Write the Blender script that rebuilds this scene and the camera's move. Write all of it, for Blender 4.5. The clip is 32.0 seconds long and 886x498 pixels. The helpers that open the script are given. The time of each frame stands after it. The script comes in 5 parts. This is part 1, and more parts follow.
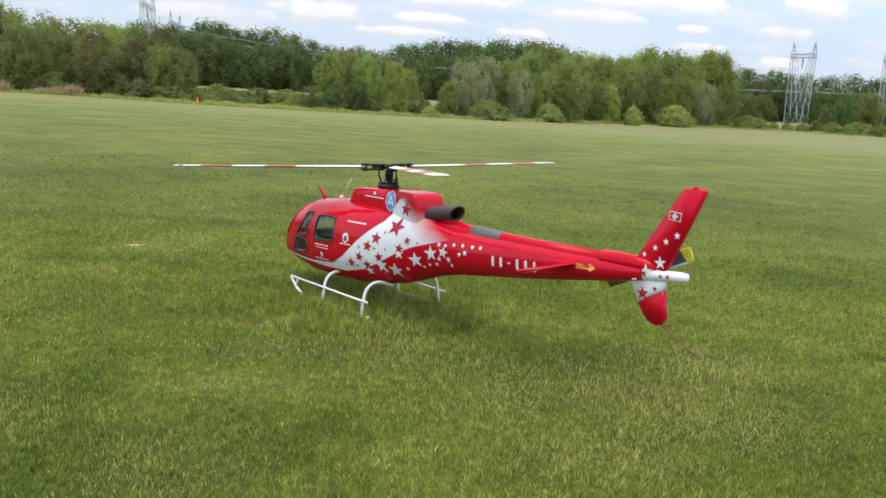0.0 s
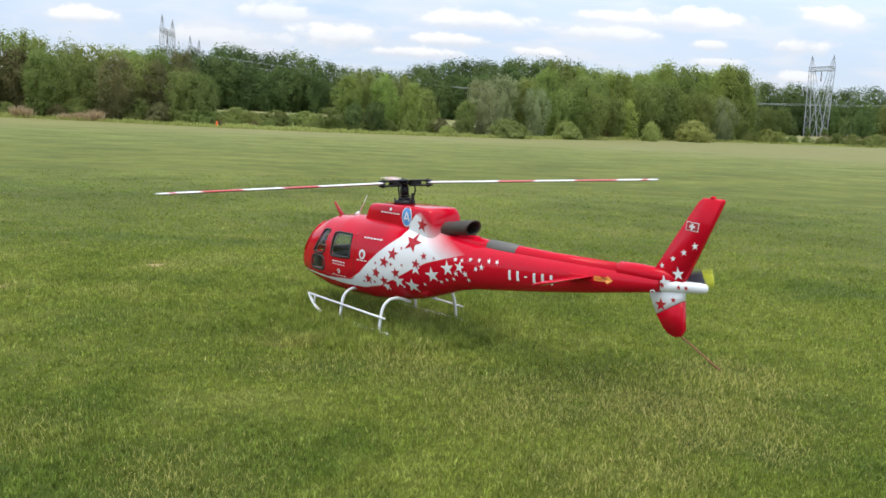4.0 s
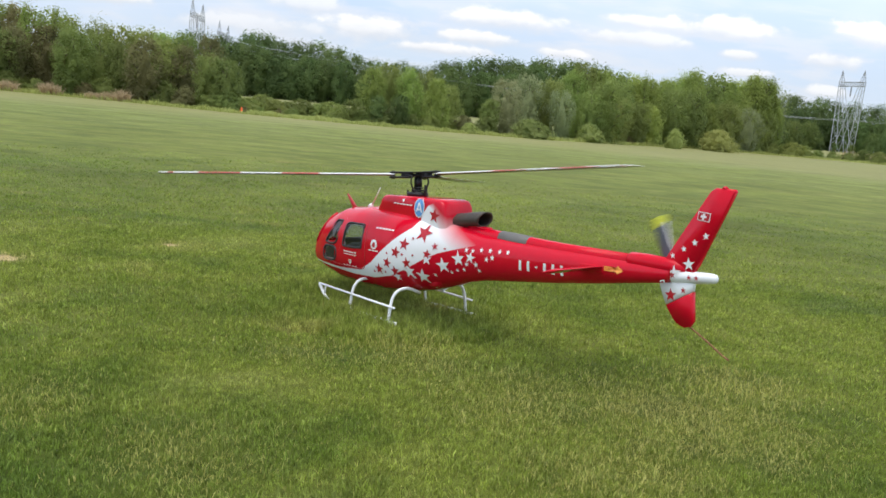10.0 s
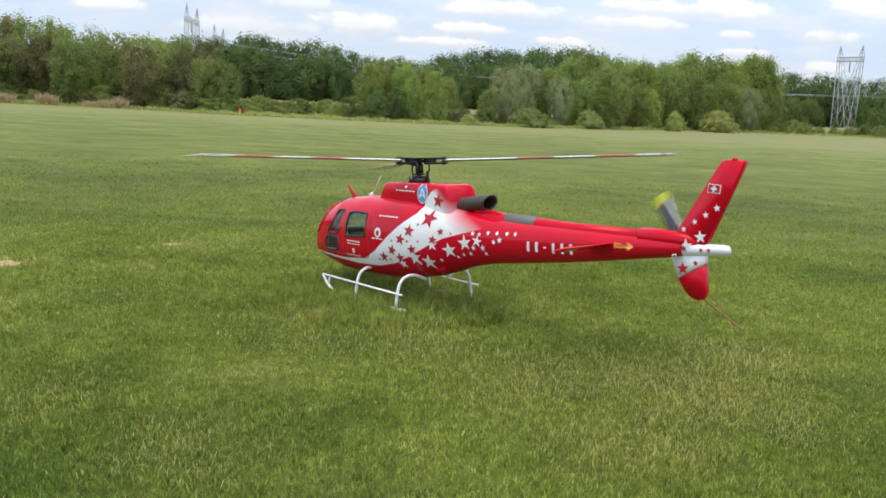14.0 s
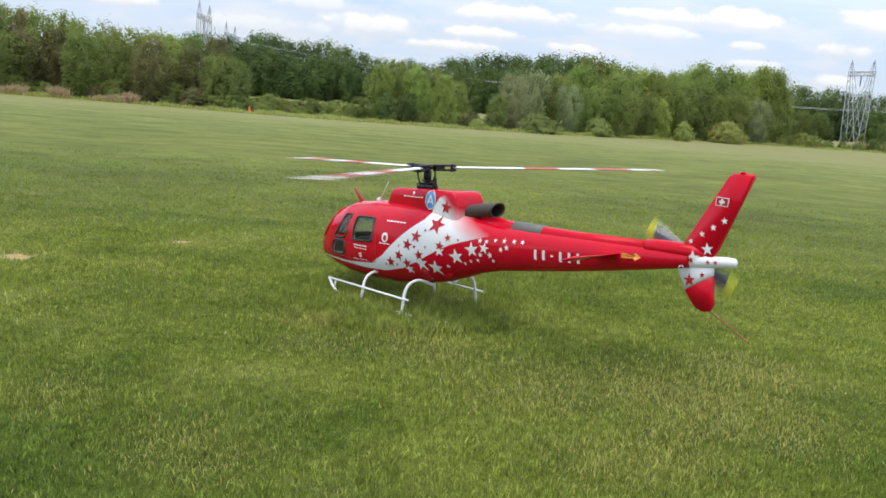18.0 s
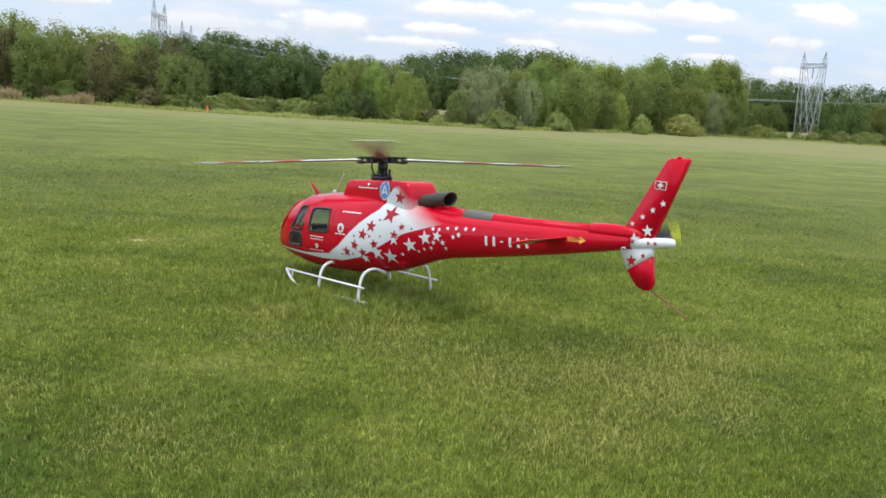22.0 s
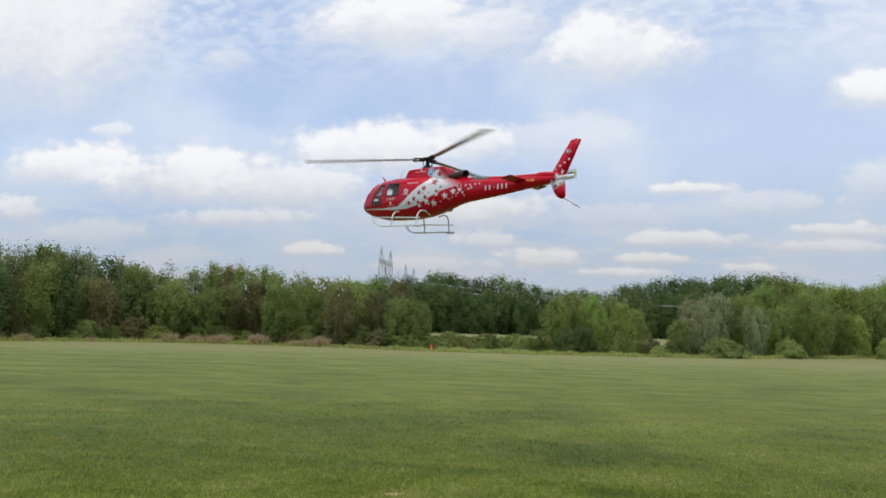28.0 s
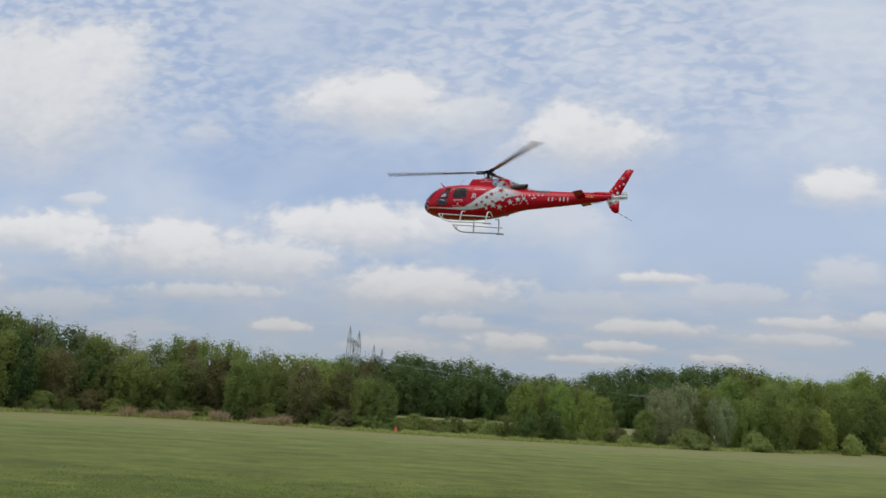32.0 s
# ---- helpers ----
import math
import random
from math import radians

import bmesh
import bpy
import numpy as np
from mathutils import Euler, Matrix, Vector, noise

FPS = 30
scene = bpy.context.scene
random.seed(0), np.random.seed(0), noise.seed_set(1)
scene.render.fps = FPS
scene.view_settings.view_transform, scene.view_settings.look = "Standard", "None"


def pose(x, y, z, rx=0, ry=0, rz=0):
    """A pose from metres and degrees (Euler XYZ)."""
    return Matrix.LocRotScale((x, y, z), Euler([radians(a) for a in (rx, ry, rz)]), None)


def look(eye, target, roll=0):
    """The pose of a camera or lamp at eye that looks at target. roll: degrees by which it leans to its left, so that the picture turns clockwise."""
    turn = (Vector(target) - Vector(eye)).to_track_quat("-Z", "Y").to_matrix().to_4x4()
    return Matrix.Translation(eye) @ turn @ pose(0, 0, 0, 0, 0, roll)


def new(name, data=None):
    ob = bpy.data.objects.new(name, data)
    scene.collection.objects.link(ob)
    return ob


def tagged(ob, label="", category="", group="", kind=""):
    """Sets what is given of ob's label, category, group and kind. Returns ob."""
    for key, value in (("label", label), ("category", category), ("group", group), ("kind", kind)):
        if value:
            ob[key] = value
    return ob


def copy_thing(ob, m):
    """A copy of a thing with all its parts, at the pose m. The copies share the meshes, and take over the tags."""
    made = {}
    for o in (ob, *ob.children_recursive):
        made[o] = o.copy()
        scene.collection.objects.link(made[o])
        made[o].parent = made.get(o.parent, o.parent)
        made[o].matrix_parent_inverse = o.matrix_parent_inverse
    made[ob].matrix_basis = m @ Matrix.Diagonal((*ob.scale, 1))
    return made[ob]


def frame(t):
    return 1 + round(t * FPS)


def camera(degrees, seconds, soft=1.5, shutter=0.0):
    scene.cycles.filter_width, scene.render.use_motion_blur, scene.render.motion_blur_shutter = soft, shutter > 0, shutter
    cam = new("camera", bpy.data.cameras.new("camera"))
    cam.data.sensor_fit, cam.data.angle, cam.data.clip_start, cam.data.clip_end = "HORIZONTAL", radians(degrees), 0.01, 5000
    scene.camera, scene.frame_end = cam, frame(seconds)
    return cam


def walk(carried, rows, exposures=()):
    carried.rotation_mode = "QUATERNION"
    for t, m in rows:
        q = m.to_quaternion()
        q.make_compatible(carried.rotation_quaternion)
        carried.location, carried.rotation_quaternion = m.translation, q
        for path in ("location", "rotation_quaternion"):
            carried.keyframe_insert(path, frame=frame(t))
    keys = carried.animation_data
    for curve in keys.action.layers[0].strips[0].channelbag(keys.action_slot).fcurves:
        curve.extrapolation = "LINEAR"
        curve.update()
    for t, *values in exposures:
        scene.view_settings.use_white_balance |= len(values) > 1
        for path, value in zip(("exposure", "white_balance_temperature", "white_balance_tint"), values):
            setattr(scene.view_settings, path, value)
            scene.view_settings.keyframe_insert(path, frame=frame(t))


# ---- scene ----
# time, eye x y z, tilt, lean, turn
CAMERA_ROWS = (
    (0.0, 0.003, 0.072, 1.297, -9.95, 3.59, -4.82),
    (0.5, 0.004, 0.071, 1.301, -9.76, 3.55, -4.96),
    (1.0, 0.013, 0.073, 1.289, -8.82, 3.58, -4.95),
    (1.5, 0.014, 0.072, 1.285, -9.27, 3.69, -5.34),
    (2.0, 0.010, 0.069, 1.278, -9.41, 3.83, -5.16),
    (2.5, 0.015, 0.066, 1.282, -9.39, 3.63, -4.70),
    (3.0, 0.019, 0.065, 1.277, -9.32, 3.27, -4.25),
    (3.5, 0.016, 0.064, 1.278, -9.11, 3.06, -4.01),
    (4.0, 0.013, 0.064, 1.274, -8.75, 2.59, -3.45),
    (4.5, 0.025, 0.061, 1.274, -8.88, 2.43, -2.98),
    (6.5, 0.047, 0.054, 1.255, -9.05, 4.54, -2.73),
    (7.0, 0.046, 0.054, 1.252, -9.22, 4.66, -2.76),
    (7.5, 0.042, 0.052, 1.255, -9.29, 4.71, -2.71),
    (8.0, 0.038, 0.054, 1.258, -9.32, 4.74, -2.78),
    (8.5, 0.039, 0.051, 1.256, -9.36, 4.85, -2.70),
    (9.0, 0.038, 0.051, 1.255, -9.37, 4.99, -2.60),
    (9.5, 0.042, 0.048, 1.256, -9.09, 5.21, -2.44),
    (10.0, 0.043, 0.050, 1.259, -9.04, 5.36, -2.30),
    (10.5, 0.055, 0.047, 1.268, -8.74, 3.49, -1.88),
    (11.0, 0.056, 0.048, 1.266, -8.93, 3.29, -1.40),
    (11.5, 0.067, 0.047, 1.267, -9.50, 4.50, -2.71),
    (12.0, 0.060, 0.036, 1.269, -9.18, 3.36, -3.32),
    (12.5, 0.052, 0.040, 1.254, -8.62, 3.07, -2.09),
    (13.0, 0.065, 0.047, 1.226, -9.26, 3.09, -2.04),
    (13.5, 0.061, 0.058, 1.213, -9.14, 2.86, -1.94),
    (14.0, 0.063, 0.064, 1.205, -9.48, 2.82, -2.02),
    (14.5, 0.063, 0.059, 1.212, -9.61, 3.03, -2.15),
    (16.5, 0.065, 0.046, 1.228, -9.33, 3.53, -2.10),
    (17.0, 0.060, 0.040, 1.230, -9.27, 3.72, -1.92),
    (17.5, 0.055, 0.037, 1.224, -9.26, 4.04, -1.79),
    (18.0, 0.048, 0.036, 1.227, -9.29, 4.38, -1.66),
    (18.5, 0.049, 0.036, 1.226, -9.19, 4.48, -1.54),
    (19.0, 0.048, 0.034, 1.225, -9.04, 4.55, -1.54),
    (19.5, 0.047, 0.015, 1.235, -9.23, 4.53, -1.27),
    (20.0, 0.061, -0.019, 1.267, -9.47, 4.58, -2.24),
    (20.5, 0.057, -0.057, 1.274, -9.72, 4.43, -3.12),
    (21.0, 0.072, -0.069, 1.234, -9.60, 4.47, -2.81),
    (21.5, 0.094, -0.067, 1.217, -9.51, 4.44, -4.24),
    (22.0, 0.094, -0.055, 1.210, -9.34, 3.62, -4.15),
    (22.5, 0.086, -0.051, 1.210, -9.20, 3.51, -3.74),
    (23.0, 0.081, -0.046, 1.214, -9.25, 3.50, -3.71),
    (23.5, 0.061, -0.051, 1.229, -9.23, 3.51, -3.64),
    (24.0, 0.010, -0.060, 1.276, -8.76, 3.72, -2.73),
    (24.5, -0.066, -0.072, 1.352, -7.36, 3.00, -0.09),
    (25.0, -0.173, -0.092, 1.433, -5.92, 1.00, 4.09),
    (25.5, -0.291, -0.125, 1.487, -5.25, 0.16, 8.31),
    (27.5, -0.198, -0.135, 1.378, 2.67, 1.43, 10.96),
    (28.0, -0.180, -0.128, 1.360, 5.41, 1.53, 10.68),
    (28.5, -0.164, -0.119, 1.348, 7.59, 1.16, 11.25),
    (29.0, -0.151, -0.110, 1.340, 7.78, 1.88, 12.97),
    (29.5, -0.141, -0.102, 1.333, 7.53, 2.31, 13.37),
    (30.0, -0.134, -0.093, 1.327, 7.52, 2.35, 13.02),
    (30.5, -0.129, -0.086, 1.321, 7.57, 2.45, 12.25),
    (31.0, -0.127, -0.080, 1.317, 9.77, 3.06, 9.94),
    (31.5, -0.126, -0.076, 1.315, 11.17, 3.26, 9.26),
    (32.0, -0.126, -0.076, 1.314, 10.94, 3.30, 8.96),
)


def aimed(row):
    t, x, y, z, tilt, lean, turn = row
    return t, pose(x, y, z, 90 + tilt, 0, turn) @ pose(0, 0, 0, 0, 0, lean)


cam = camera(54.62036083439943, 32.0, soft=1.6, shutter=0.2)
# the film camera stops down as the bright sky fills its picture
EXPOSURES = ((0.0, 0.48), (22.0, 0.48), (24.0, 0.40), (25.5, 0.15), (28.0, -0.08), (29.0, -0.42), (30.0, -0.17), (31.0, -0.22), (32.0, -0.40))
walk(cam, [aimed(row) for row in CAMERA_ROWS], EXPOSURES)

# ---- light: a high sun behind thin cloud ----
SUN_HEIGHT, SUN_TURN = 76.0, 215.0      # degrees above the horizon; clockwise from +y
world = bpy.data.worlds.new("sky")
scene.world = world
world.use_nodes = True

# cumulus clouds: across, up, half width, half height, as slopes seen looking along +y; how solid
CLOUDS = (
    (-0.739, 0.372, 0.143, 0.125, 1.00), (-0.639, 0.431, 0.076, 0.067, 0.92), (-0.254, 0.376, 0.097, 0.042, 1.00), (-0.131, 0.356, 0.056, 0.037, 0.72),
    (0.006, 0.329, 0.075, 0.046, 1.00), (-0.673, 0.199, 0.099, 0.031, 1.00), (-0.513, 0.182, 0.134, 0.039, 1.00), (-0.392, 0.170, 0.106, 0.034, 0.92),
    (-0.455, 0.132, 0.087, 0.012, 0.82), (-0.272, 0.213, 0.113, 0.035, 1.00), (-0.174, 0.221, 0.067, 0.027, 0.92), (-0.045, 0.225, 0.078, 0.029, 0.57),
    (-0.183, 0.142, 0.122, 0.030, 1.00), (-0.354, 0.092, 0.032, 0.010, 1.00), (-0.645, 0.111, 0.064, 0.022, 0.62), (-0.755, 0.143, 0.033, 0.019, 0.92),
    (0.098, 0.167, 0.038, 0.009, 1.00), (0.298, 0.275, 0.044, 0.026, 1.00), (0.081, 0.108, 0.058, 0.013, 1.00), (0.055, 0.086, 0.042, 0.008, 1.00),
    (-0.067, 0.085, 0.046, 0.014, 1.00), (-0.137, 0.105, 0.043, 0.012, 0.82), (0.191, 0.149, 0.062, 0.013, 0.62), (0.244, 0.120, 0.041, 0.008, 0.92),
    (0.232, 0.101, 0.054, 0.009, 0.82), (0.335, 0.121, 0.059, 0.014, 1.00), (0.154, 0.077, 0.027, 0.007, 1.00), (0.011, 0.070, 0.041, 0.007, 1.00),
    (0.298, 0.175, 0.041, 0.022, 0.62), (0.010, 0.133, 0.069, 0.017, 0.52), (-0.631, 0.247, 0.028, 0.010, 0.72), (-0.476, 0.337, 0.030, 0.016, 0.52),
    (0.364, 0.095, 0.022, 0.007, 0.92), (0.506, 0.130, 0.043, 0.013, 1.00), (0.469, 0.098, 0.033, 0.010, 0.92), (0.369, 0.075, 0.030, 0.007, 0.92),
    (0.464, 0.062, 0.024, 0.007, 0.92), (-0.192, 0.075, 0.081, 0.013, 0.72))


class Nodes:
    """Short hand for node trees."""

    def __init__(self, tree):
        self.tree = tree

    def add(self, kind, **values):
        n = self.tree.nodes.new("ShaderNode" + kind)
        for k, v in values.items():
            if k == "op":
                n.operation = v
            elif k == "clamp":
                n.use_clamp = v
            elif k == "data":
                n.data_type = v
            elif k == "blend":
                n.blend_type = v
        return n

    def plug(self, socket, value):
        if isinstance(value, bpy.types.NodeSocket):
            self.tree.links.new(value, socket)
        elif value is not None:
            socket.default_value = value

    def math(self, op, a, b=None, c=None, clamp=False):
        n = self.add("Math", op=op, clamp=clamp)
        for i, v in enumerate((a, b, c)):
            self.plug(n.inputs[i], v)
        return n.outputs[0]

    def mix(self, f, a, b, blend="MIX"):
        n = self.add("Mix", data="RGBA", blend=blend)
        self.plug(n.inputs[0], f)
        self.plug(n.inputs[6], a)
        self.plug(n.inputs[7], b)
        return n.outputs[2]

    def noise(self, vec, scale, detail=3.0, rough=0.55, distort=0.0):
        n = self.add("TexNoise")
        self.plug(n.inputs["Vector"], vec)
        n.inputs["Scale"].default_value, n.inputs["Detail"].default_value = scale, detail
        n.inputs["Roughness"].default_value, n.inputs["Distortion"].default_value = rough, distort
        return n.outputs[0]

    def range(self, v, a, b, c=0.0, d=1.0, smooth=True):
        n = self.add("MapRange")
        n.interpolation_type = "SMOOTHSTEP" if smooth else "LINEAR"
        self.plug(n.inputs[0], v)
        for i, x in enumerate((a, b, c, d)):
            self.plug(n.inputs[i + 1], x)
        return n.outputs[0]

    def scaled(self, vec, sx, sy, sz):
        n = self.add("Mapping")
        self.plug(n.inputs[0], vec)
        n.inputs["Scale"].default_value = (sx, sy, sz)
        return n.outputs[0]

    def ramp(self, f, stops):
        n = self.add("ValToRGB")
        self.plug(n.inputs[0], f)
        e = n.color_ramp.elements
        while len(e) < len(stops):
            e.new(0.5)
        for el, (p, c) in zip(e, stops):
            el.position = p
            el.color = (*c, 1) if isinstance(c, tuple) else (c, c, c, 1)
        return n.outputs[0]

    def xyz(self, vec):
        n = self.add("SeparateXYZ")
        self.plug(n.inputs[0], vec)
        return n.outputs

    def join(self, x, y, z):
        n = self.add("CombineXYZ")
        for i, v in enumerate((x, y, z)):
            self.plug(n.inputs[i], v)
        return n.outputs[0]


def sky_nodes():
    nt = world.node_tree
    nt.nodes.clear()
    k = Nodes(nt)
    out, bg = k.add("OutputWorld"), k.add("Background")
    sky = k.add("TexSky")
    sky.sky_type, sky.sun_disc = "NISHITA", False
    sky.sun_elevation, sky.sun_rotation = radians(SUN_HEIGHT), radians(SUN_TURN)
    sky.air_density, sky.dust_density = 1.0, 0.6
    direction = k.add("TexCoord").outputs["Generated"]
    x, y, z = k.xyz(direction)
    ahead = k.math("MAXIMUM", k.math("ABSOLUTE", y), 0.05)
    u, v = k.math("DIVIDE", x, ahead), k.math("DIVIDE", z, ahead)
    plane = k.join(u, v, 0.0)
    puff = k.noise(k.scaled(plane, 1, 1.5, 1), 15.0, 5.0, 0.55, 0.2)
    fine = k.noise(k.scaled(plane, 1, 1.5, 1), 60.0, 4.0, 0.55)
    rag = k.math("ADD", k.math("MULTIPLY", k.math("SUBTRACT", puff, 0.5), 2.6), k.math("MULTIPLY", k.math("SUBTRACT", fine, 0.5), 1.1))
    cover, lift = None, None
    for cu, cv, w, h, solid in CLOUDS:
        a = k.math("DIVIDE", k.math("SUBTRACT", u, cu), w * 1.22)
        b = k.math("DIVIDE", k.math("SUBTRACT", v, cv), h * 1.2)
        # flat bottoms: the lower half falls off faster
        b = k.math("MULTIPLY", b, k.math("ADD", 1.0, k.math("MULTIPLY", k.math("LESS_THAN", b, 0.0), 0.35)))
        d = k.math("SQRT", k.math("ADD", k.math("MULTIPLY", a, a), k.math("MULTIPLY", b, b)))
        d = k.math("ADD", d, k.math("MULTIPLY", rag, 0.32 if h > 0.1 else 0.44 if h > 0.02 else 0.7))
        # crisp heads, soft undersides
        m = k.range(d, k.range(b, -0.6, 0.4, 1.45, 1.18), k.range(b, -0.6, 0.4, 0.15, 0.62), 0.0, solid)
        s = k.math("MULTIPLY", m, k.range(k.math("ADD", b, k.math("MULTIPLY", rag, -0.55)), -0.8, 0.6))
        s = k.math("MULTIPLY", s, 0.75 if h > 0.1 else 1.0)
        cover = m if cover is None else k.math("MAXIMUM", cover, m)
        lift = s if lift is None else k.math("MAXIMUM", lift, s)
    # thin veil everywhere, a sheet of small flocks in rows higher up
    flock = k.noise(k.scaled(plane, 0.9, 1.9, 1), 46.0, 2.0, 0.45, 0.4)
    area = k.noise(plane, 3.0, 2.0, 0.5)
    mottle = k.math("MULTIPLY", k.range(flock, 0.34, 0.66), k.math("MULTIPLY", k.range(area, 0.30, 0.55, 0.35, 1.0), k.range(v, 0.27, 0.42)))
    veil = k.range(k.noise(k.scaled(plane, 1, 1.5, 1), 4.5, 3.5, 0.5, 0.3), 0.40, 0.70, 0.12, 0.65)
    veil = k.math("ADD", veil, k.range(u, -0.35, 0.25, 0.0, 0.22))
    low = k.range(v, 0.16, 0.02, 0.0, 0.45)
    # long thin streaks of cloud low over the horizon
    thin = k.math("MULTIPLY", k.range(k.noise(k.scaled(plane, 1, 5.0, 1), 8.0, 4.0, 0.55, 0.3), 0.44, 0.66, 0.0, 0.6), k.range(v, 0.22, 0.08))
    blue = k.mix(0.62, k.mix(1.0, sky.outputs[0], (0.115, 0.115, 0.115, 1), "MULTIPLY"), (0.43, 0.548, 0.785, 1))
    hazy = k.mix(k.math("MAXIMUM", veil, low), blue, (0.63, 0.685, 0.775, 1))
    sheet = k.mix(k.math("MULTIPLY", mottle, 0.5), hazy, (0.72, 0.75, 0.80, 1))
    sheet = k.mix(thin, sheet, (0.66, 0.68, 0.73, 1))
    cloud = k.mix(lift, (0.60, 0.628, 0.68, 1), (0.80, 0.803, 0.815, 1))
    full = k.mix(k.math("MULTIPLY", cover, 0.94), sheet, cloud)
    # brighter where the thin cloud stands nearer to the sun
    glow = k.range(v, 0.06, 0.24, 0.92, 1.26)
    full = k.mix(1.0, full, k.join(glow, glow, glow), "MULTIPLY")
    ground = k.mix(k.range(z, -0.02, -0.06), full, (0.10, 0.12, 0.06, 1))
    k.plug(bg.inputs[0], ground)
    bg.inputs[1].default_value = 1.0
    k.plug(out.inputs[0], bg.outputs[0])


sky_nodes()
sun = new("sun", bpy.data.lights.new("sun", "SUN"))
sun.data.energy, sun.data.angle, sun.data.color = 1.95, radians(48), (1.0, 0.94, 0.84)
_h, _a = radians(SUN_HEIGHT), radians(SUN_TURN)
sun.matrix_basis = look(Vector((math.sin(_a) * math.cos(_h), math.cos(_a) * math.cos(_h), math.sin(_h))) * 50, (0, 0, 0))

# ---- materials ----
S = 1 / 3.5      # scale of the model helicopter


def base_material(name):
    m = bpy.data.materials.new(name)
    m.use_nodes = True
    k = Nodes(m.node_tree)
    return m, k, m.node_tree.nodes["Principled BSDF"]


def painted(name, col, rough=0.3, metal=0.0, coat=0.0, spread=0.12, bump=0.0, scale=30.0, gloss=0.5):
    """Paint or plain stuff, a little uneven in colour and gloss."""
    m, k, b = base_material(name)
    pos = k.add("TexCoord").outputs["Object"]
    n = k.noise(pos, scale, 4.0)
    big = k.noise(pos, scale * 0.15, 2.0)
    f = k.math("ADD", k.math("MULTIPLY", n, 0.5), k.math("MULTIPLY", big, 0.5))
    dark, light = tuple(c * (1 - spread) for c in col), tuple(min(1, c * (1 + spread)) for c in col)
    k.plug(b.inputs["Base Color"], k.mix(f, (*dark, 1), (*light, 1)))
    k.plug(b.inputs["Roughness"], k.range(n, 0.2, 0.8, rough * 0.8, min(1, rough * 1.25)))
    b.inputs["Metallic"].default_value = metal
    b.inputs["Specular IOR Level"].default_value = gloss
    b.inputs["Coat Weight"].default_value = coat
    b.inputs["Coat Roughness"].default_value = 0.08
    if bump:
        bp = k.add("Bump")
        bp.inputs["Strength"].default_value = bump
        bp.inputs["Distance"].default_value = 0.002
        k.plug(bp.inputs["Height"], n)
        k.plug(b.inputs["Normal"], bp.outputs[0])
    return m


def curve_of(k, x, lo, hi, points):
    """A broken line through (x, height) points, as a node value in full-size metres."""
    stops = sorted(((p - lo) / (hi - lo), z / 3.0) for p, z in points)
    f = k.range(x, lo, hi, smooth=False)
    return k.math("MULTIPLY", k.ramp(f, stops), 3.0)


RED_COL, WHITE_COL = (0.55, 0.003, 0.018), (0.80, 0.81, 0.82)


def livery():
    """Red gloss paint with a white sweep, airbrushed away towards its rear edge."""
    m, k, b = base_material("red_livery_paint")
    pos = k.add("TexCoord").outputs["Object"]
    full = k.scaled(pos, 3.5, 3.5, 3.5)
    x, y, z = k.xyz(full)
    upper = curve_of(k, x, -2.5, 3.7, ((3.45, 0.90), (1.9, 0.86), (1.04, 0.92), (0.62, 1.14), (0.3, 1.43), (-0.2, 1.83), (-0.43, 2.01), (-0.47, 2.25), (-0.66, 2.47), (-0.80, 2.53), (-0.95, 2.44), (-1.15, 2.27), (-1.48, 2.06), (-2.05, 1.83), (-2.12, 1.40)))
    lower = curve_of(k, x, -2.5, 3.7, ((3.45, 0.86), (1.9, 0.795), (1.33, 0.77), (0.6, 0.80), (0.05, 0.92), (-0.39, 1.12), (-0.83, 1.37), (-1.17, 1.54), (-1.55, 1.66), (-2.09, 1.81)))
    soft = k.range(x, -0.62, -1.05, 0.012, 0.42)
    under = k.math("DIVIDE", k.math("SUBTRACT", upper, z), soft, clamp=True)
    over = k.math("DIVIDE", k.math("SUBTRACT", z, lower), 0.012, clamp=True)
    white = k.math("MULTIPLY", under, over)
    n = k.noise(pos, 25.0, 4.0)
    red = k.mix(n, (RED_COL[0] * 0.9, RED_COL[1], RED_COL[2], 1), (RED_COL[0] * 1.1, RED_COL[1] * 1.3, RED_COL[2] * 1.2, 1))
    grey = k.range(x, -0.2, -1.6)
    pale = k.mix(k.math("MULTIPLY", grey, 0.5), (*WHITE_COL, 1), (0.62, 0.60, 0.60, 1))
    k.plug(b.inputs["Base Color"], k.mix(white, red, pale))
    k.plug(b.inputs["Roughness"], k.range(n, 0.2, 0.8, 0.07, 0.13))
    b.inputs["Specular IOR Level"].default_value = 0.28
    return m


